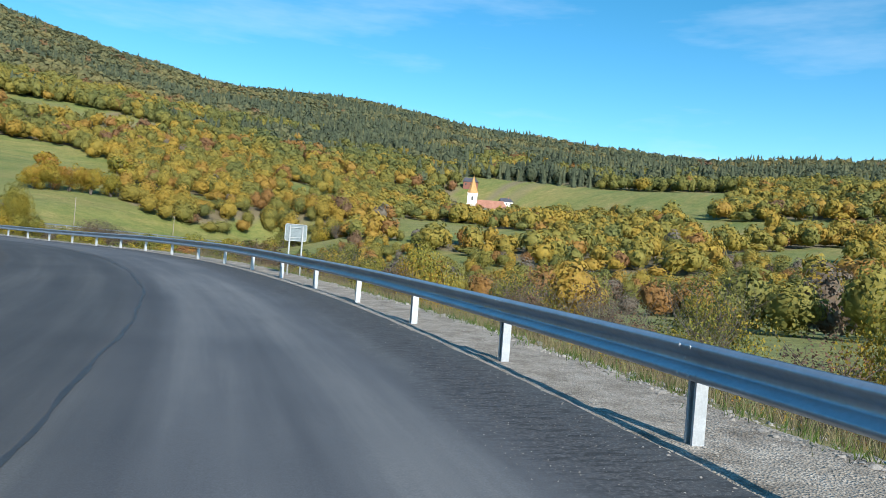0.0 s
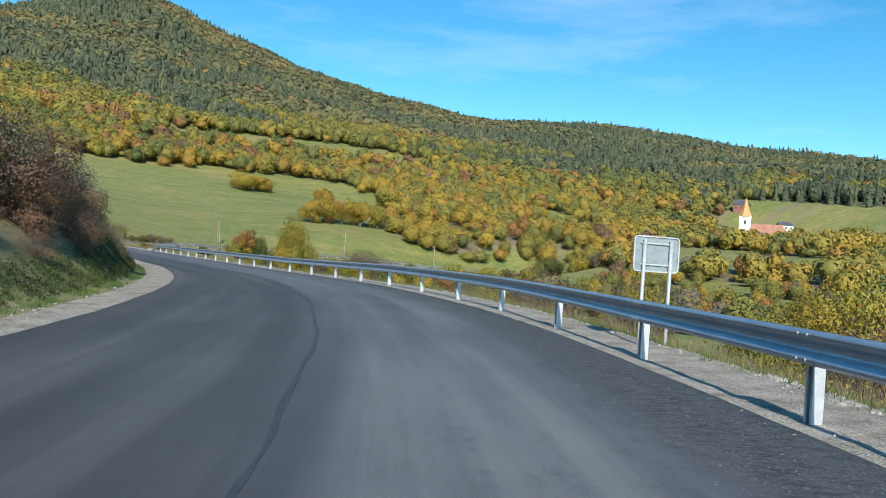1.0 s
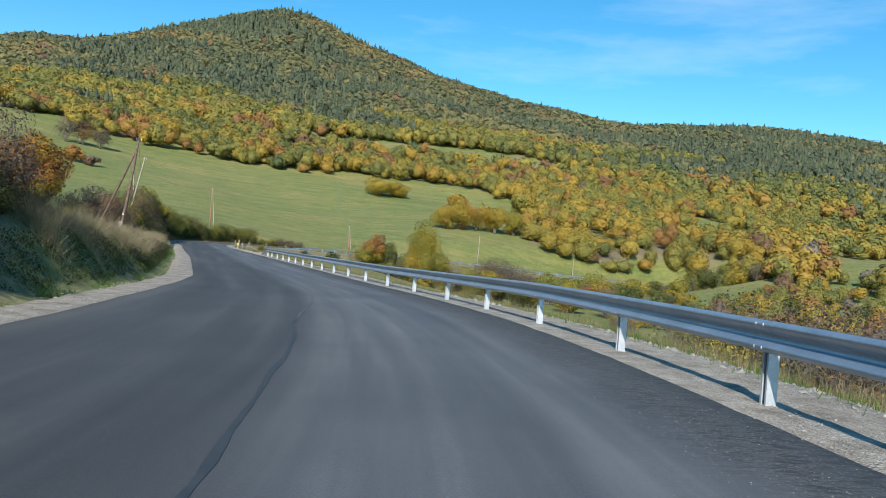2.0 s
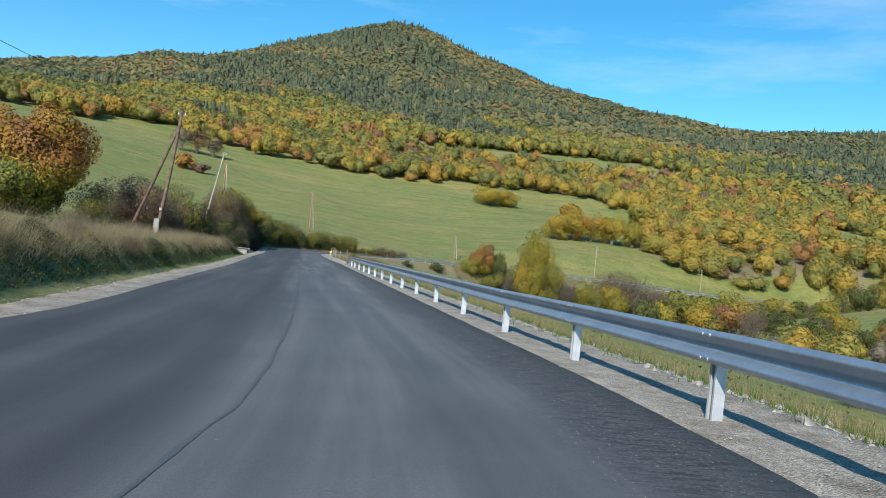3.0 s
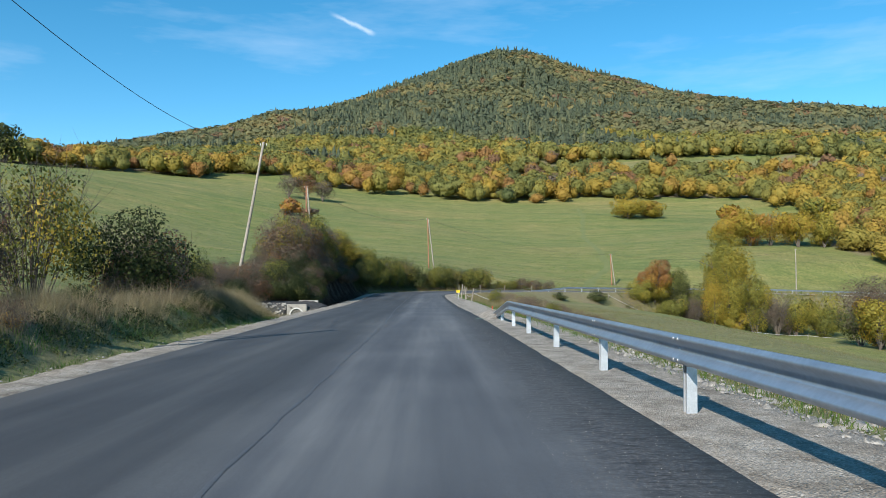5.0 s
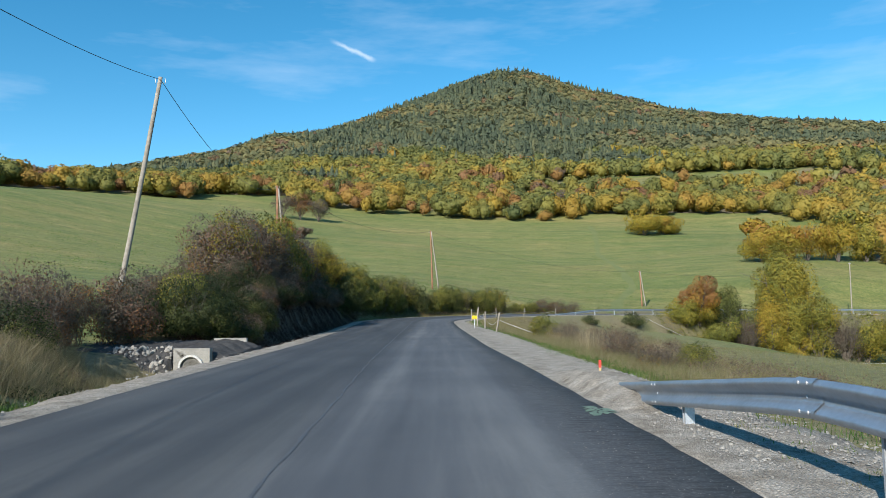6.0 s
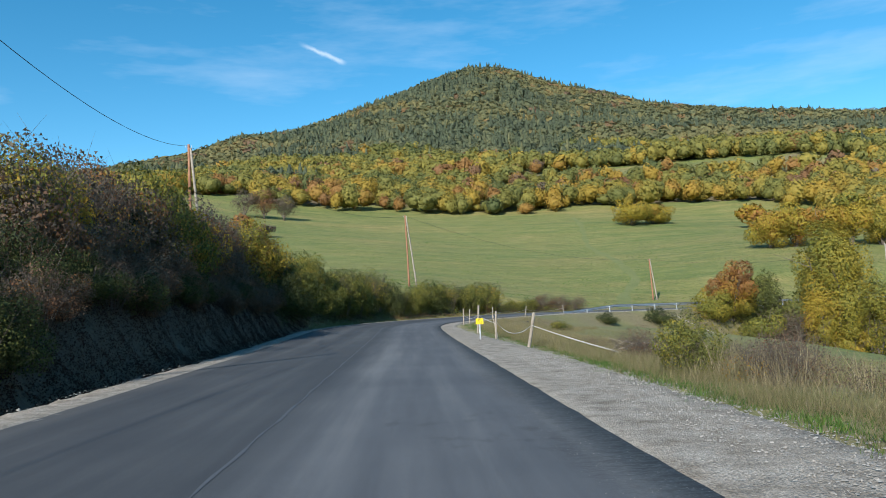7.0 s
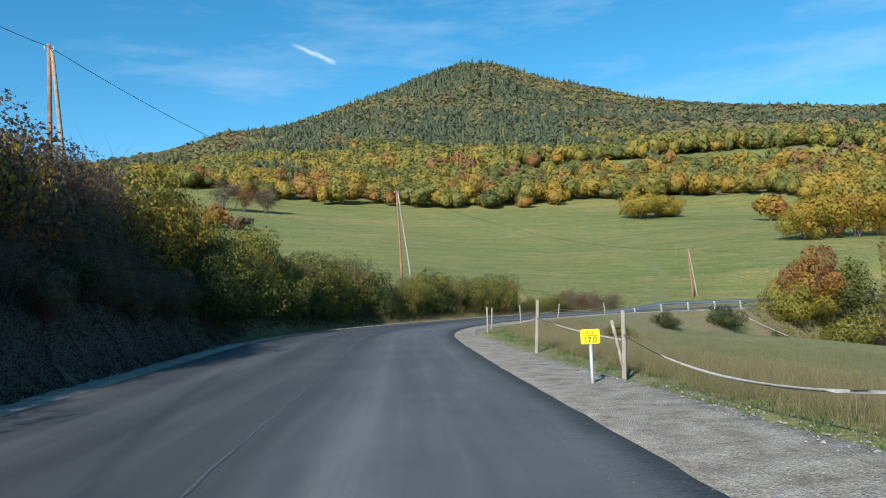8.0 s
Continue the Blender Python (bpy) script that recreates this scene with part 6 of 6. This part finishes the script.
# ---------------------------------------------------------------- woods
def dome(rng, n, leaf, lobes=9, tall=1.0):
    """A rounded crown of several lobes, leafy to the ground, one unit high and wide: sprays round a dense heart."""
    c = rng.normal(size=(lobes, 3))
    c /= np.linalg.norm(c, axis=1, keepdims=True)
    c *= rng.uniform(0.18, 0.30, (lobes, 1))
    c[0] = (0, 0, 0)
    rad = rng.uniform(0.14, 0.24, lobes)
    rad[0] = 0.33
    bm = bmesh.new()
    bmesh.ops.create_icosphere(bm, subdivisions=1, radius=0.31)
    heart = np.array([v.co for v in bm.verts])
    body = np.array([[v.index for v in f.verts] for f in bm.faces])
    bm.free()
    lit = heart / 0.31
    heart = heart * rng.uniform(0.85, 1.1, (len(heart), 1))
    pick = rng.choice(lobes, n, p=rad ** 2 / (rad ** 2).sum())
    d = rng.normal(size=(n, 3))
    d[:, 2] = d[:, 2] * 0.8 + 0.25
    d /= np.linalg.norm(d, axis=1, keepdims=True)
    p = c[pick] + d * (rad[pick] * rng.uniform(0.88, 1.08, n))[:, None]
    v, f, nv = leaf_sprays(rng, p, d + 0.9 * p, leaf, 0.22, 0.9, 0.2)
    v, f, nv = np.concatenate([heart, v]), np.concatenate([body, f + len(heart)]), np.concatenate([lit, nv])
    v = v * np.array([1, 1, 0.98 * tall]) + np.array([0, 0, 0.48])
    v[:, 2] = np.maximum(v[:, 2], 0.0)
    return v, f, nv


def conifer(rng, tiers, seg):
    """Tiers of drooping boughs, each a ragged skirt, narrowing to the leader."""
    v, f, nv = [], [], []
    for k in range(tiers):
        z1 = 1.0 - 0.80 * k / tiers
        z0 = z1 - (0.26 + 0.08 * k / tiers)
        r = 0.03 + 0.15 * ((k + 1) / tiers) ** 0.8 * rng.uniform(0.85, 1.15)
        o = len(v)
        v.append((rng.normal(0, 0.012), rng.normal(0, 0.012), z1))
        nv.append((0, 0, 1))
        a0 = rng.uniform(0, 6.28)
        for j in range(seg):
            a = a0 + 6.283 * j / seg
            q = r * (1.25 if j % 2 else 0.7) * rng.uniform(0.75, 1.25)
            v.append((q * math.cos(a), q * math.sin(a), z0 + rng.uniform(-0.05, 0.05)))
            nv.append((0.86 * math.cos(a), 0.86 * math.sin(a), 0.5))
        f += [(o, o + 1 + j, o + 1 + (j + 1) % seg) for j in range(seg)]
    return np.array(v), np.array(f), np.array(nv)


def plant(name, x, y, h, w, tint, templates, mat, label):
    """Many trees of a far wood in one mesh."""
    rng = np.random.RandomState(len(x) % 1000)
    z = ground_z(x, y) - 0.3
    which = rng.randint(0, len(templates), len(x))
    vs, ts, fs, ns, at = [], [], [], [], 0
    for t, (tv, base, tn) in enumerate(templates):
        i = np.nonzero(which == t)[0]
        if not len(i):
            continue
        a = rng.uniform(0, 6.28, len(i))
        ca, sa = np.cos(a)[:, None], np.sin(a)[:, None]
        px = (tv[None, :, 0] * ca - tv[None, :, 1] * sa) * w[i][:, None] + x[i][:, None]
        py = (tv[None, :, 0] * sa + tv[None, :, 1] * ca) * w[i][:, None] + y[i][:, None]
        pz = tv[None, :, 2] * h[i][:, None] + z[i][:, None]
        v = np.stack([px, py, pz], -1).reshape(-1, 3)
        vs.append(v)
        ns.append(np.stack([tn[None, :, 0] * ca - tn[None, :, 1] * sa, tn[None, :, 0] * sa + tn[None, :, 1] * ca, np.repeat(tn[None, :, 2], len(i), 0)], -1).reshape(-1, 3))
        ts.append(np.repeat(tint[i], len(tv)))
        fs.append((at + np.arange(len(i))[:, None, None] * len(tv) + base[None]).reshape(-1, base.shape[1]))
        at += len(v)
    tagged(new(name, mesh_np(name, np.concatenate(vs), np.concatenate(fs), mat, np.clip(np.concatenate(ts), 0, 0.99), normals=np.concatenate(ns))), label, "woods", kind="stuff")


def woods():
    rng = np.random.RandomState(77)
    rings = [(140, 300, 6.4), (300, 470, 6.2), (470, 700, 6.6), (700, 980, 7.0), (980, 1400, 8.2)]
    fine = [dome(rng, 420, 0.047, 10, t) for t in (0.9, 1.0, 1.0, 1.1, 1.1, 1.2, 0.95, 1.05, 1.15)]
    close = [dome(rng, 950, 0.033, 12, t) for t in (0.9, 1.0, 1.1, 1.2, 1.05)]
    mid = [dome(rng, 170, 0.068, 9, t) for t in (0.9, 1.0, 1.1, 1.2, 1.0, 1.1, 1.05, 1.15)]
    rough = [dome(rng, 56, 0.11, 6, t) for t in (0.95, 1.0, 1.1, 1.2, 1.05, 1.15)]
    fir = [conifer(rng, 7, 10) for _ in range(6)]
    far_fir = [conifer(rng, 5, 7) for _ in range(4)]
    pine = [dome(rng, 120, 0.085, 8, t) for t in (1.15, 1.2, 1.1, 1.25)]
    far_pine = [dome(rng, 46, 0.12, 6, t) for t in (1.15, 1.2, 1.1, 1.25, 1.05)]
    # scrub filling the valley floor towards the village
    gx, gy = np.meshgrid(np.arange(40, 240, 5.2), np.arange(-60, 170, 5.2))
    x, y = gx.ravel() + rng.uniform(-2.2, 2.2, gx.size), gy.ravel() + rng.uniform(-2.2, 2.2, gx.size)
    r, a = polar(x, y)
    s, u = nearest(x, y)
    ok = (np.degrees(a) > 53) & (r > 62) & (r < 236) & (np.abs(u + 3) > 16) & ~wooded(x, y) & (wave(x, y, 21, 41) + 0.6 * wave(x, y, 9, 43) + rng.normal(0, 0.25, len(x)) > -0.05)
    x, y = x[ok], y[ok]
    n = len(x)
    h = rng.uniform(3.0, 6.6, n)
    kind = rng.uniform(0, 1, n)
    hue = np.select([kind < 0.22, kind < 0.48, kind < 0.66, kind < 0.76, kind < 0.9], [0.45, 0.30, 0.20, 0.66, 0.97], 0.38) + rng.normal(0, 0.03, n)
    plant("valley_scrub", x, y, h, h * rng.uniform(0.9, 1.3, n), hue, close, EDGE_LEAF, "mixed yellow, olive and brown scrub on the valley floor")
    for ring, (r0, r1, gap) in enumerate(rings):
        lim = r1 + 10
        gx, gy = np.meshgrid(np.arange(-lim, lim, gap), np.arange(-420, lim + 20, gap))
        x = gx.ravel() + rng.uniform(-0.8, 0.8, gx.size) * gap
        y = gy.ravel() + rng.uniform(-0.8, 0.8, gx.size) * gap
        r, a = polar(x, y)
        deg = np.degrees(a)
        ok = (r >= r0) & (r < r1) & (deg > -38) & (deg < 104) & wooded(x, y) & ((deg < 62) | (rng.uniform(0, 1, len(x)) < 0.7))
        x, y, r, deg = x[ok], y[ok], r[ok], deg[ok]
        s, u = nearest(x, y)
        ok = (np.abs(u + 3) > 17) | (s > 322)
        x, y, r, deg = x[ok], y[ok], r[ok], deg[ok]
        n = len(x)
        patch = 1.2 * wave(x, y, 80, 11) + 0.9 * wave(x, y, 32, 13)
        need = np.interp(r, [400, 480, 560, 680, 900, 1020, 1300], [2.5, 1.3, 0.45, -0.25, -0.30, 0.25, 0.45]) + np.interp(deg, [-38, -12, -4, 20, 27, 33, 38, 70], [1.2, 0.7, 0.0, 0.35, 0.7, 0.2, -0.25, -0.2])
        need = need - 0.9 * ((deg > -4) & (deg < 5.5) & (r > 1040))          # dark crest beside the summit
        is_fir = patch + rng.normal(0, 0.17, n) > need
        # neighbours often turn alike
        stand = np.sin(np.floor((x + 9 * wave(x, y, 25, 37)) / 15) * 12.9898 + np.floor((y + 9 * wave(x, y, 25, 39)) / 19) * 78.233) * 4375.85
        odd = np.where(rng.uniform(0, 1, n) < 0.62, stand - np.floor(stand), rng.uniform(0, 1, n))
        # mixed gold, olive and orange along the edge, duller olive higher up
        drift = 0.10 * wave(x, y, 34, 17) + 0.05 * wave(x, y, 15, 19) + rng.normal(0, 0.05, n)
        edge_hue = np.select([odd < 0.24, odd < 0.46, odd < 0.58, odd < 0.69, odd < 0.72], [0.45, 0.33, 0.57, 0.72, 0.97], 0.24) + 1.0 * drift
        high_hue = np.select([odd < 0.55, odd < 0.75, odd < 0.80, odd < 0.84], [0.20, 0.29, 0.44, 0.66], 0.10) + 0.7 * drift + 0.14 * wave(x, y, 90, 29)
        west = np.select([odd < 0.26, odd < 0.50, odd < 0.70, odd < 0.84, odd < 0.94], [0.20, 0.33, 0.52, 0.44, 0.68], 0.36) + 0.7 * drift
        edge_hue = np.where(rng.uniform(0, 1, n) < np.interp(deg, [-10, 4], [1, 0.15]), west, edge_hue)
        edge_hue = np.where((deg > 16) & (edge_hue > 0.54) & (rng.uniform(0, 1, n) < 0.75), 0.66 * edge_hue, edge_hue)
        t = np.interp(r, [400, 560], [0.05, 1])
        hue = np.where(rng.uniform(0, 1, n) < t, high_hue, edge_hue)
        b = ~is_fir
        h = rng.uniform(0.72, 1.28, n) * np.interp(r, [150, 340, 600, 1000], [8.4, 10.2, 12.8, 15.0])
        w = h * rng.uniform(0.85, 1.2, n)
        low = rng.uniform(0, 1, n) < 0.20
        h = np.where(low & (r < 470), h * 0.5, h)
        temps = close if ring == 0 else fine if ring == 1 else mid if ring == 2 else rough
        for group, some in ((b & (deg < 50), temps), (b & (deg >= 50), mid if ring < 2 else temps)):
            plant("deciduous_wood", x[group], y[group], h[group], w[group], hue[group], some, EDGE_LEAF if ring < 3 else HAZED_LEAF, "autumn-coloured broadleaf wood in gold, olive and russet")
        hf = rng.uniform(0.7, 1.3, n) * np.interp(r, [300, 700, 1200], [13, 15.5, 18])
        wf = hf * rng.uniform(0.8, 1.25, n)
        tf = np.clip(rng.normal(0.38, 0.28, n) + 0.2 * wave(x, y, 70, 23), 0, 0.95)
        spiky = rng.uniform(0, 1, n) < 0.48
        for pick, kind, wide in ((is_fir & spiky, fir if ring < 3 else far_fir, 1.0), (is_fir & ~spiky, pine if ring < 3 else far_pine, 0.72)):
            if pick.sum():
                plant("conifer_wood", x[pick], y[pick], hf[pick] * (1.0 if wide == 1.0 else 0.85), wf[pick] * wide, tf[pick], kind, HAZED_NEEDLE, "dark green spruce and pine wood on the hill")


woods()
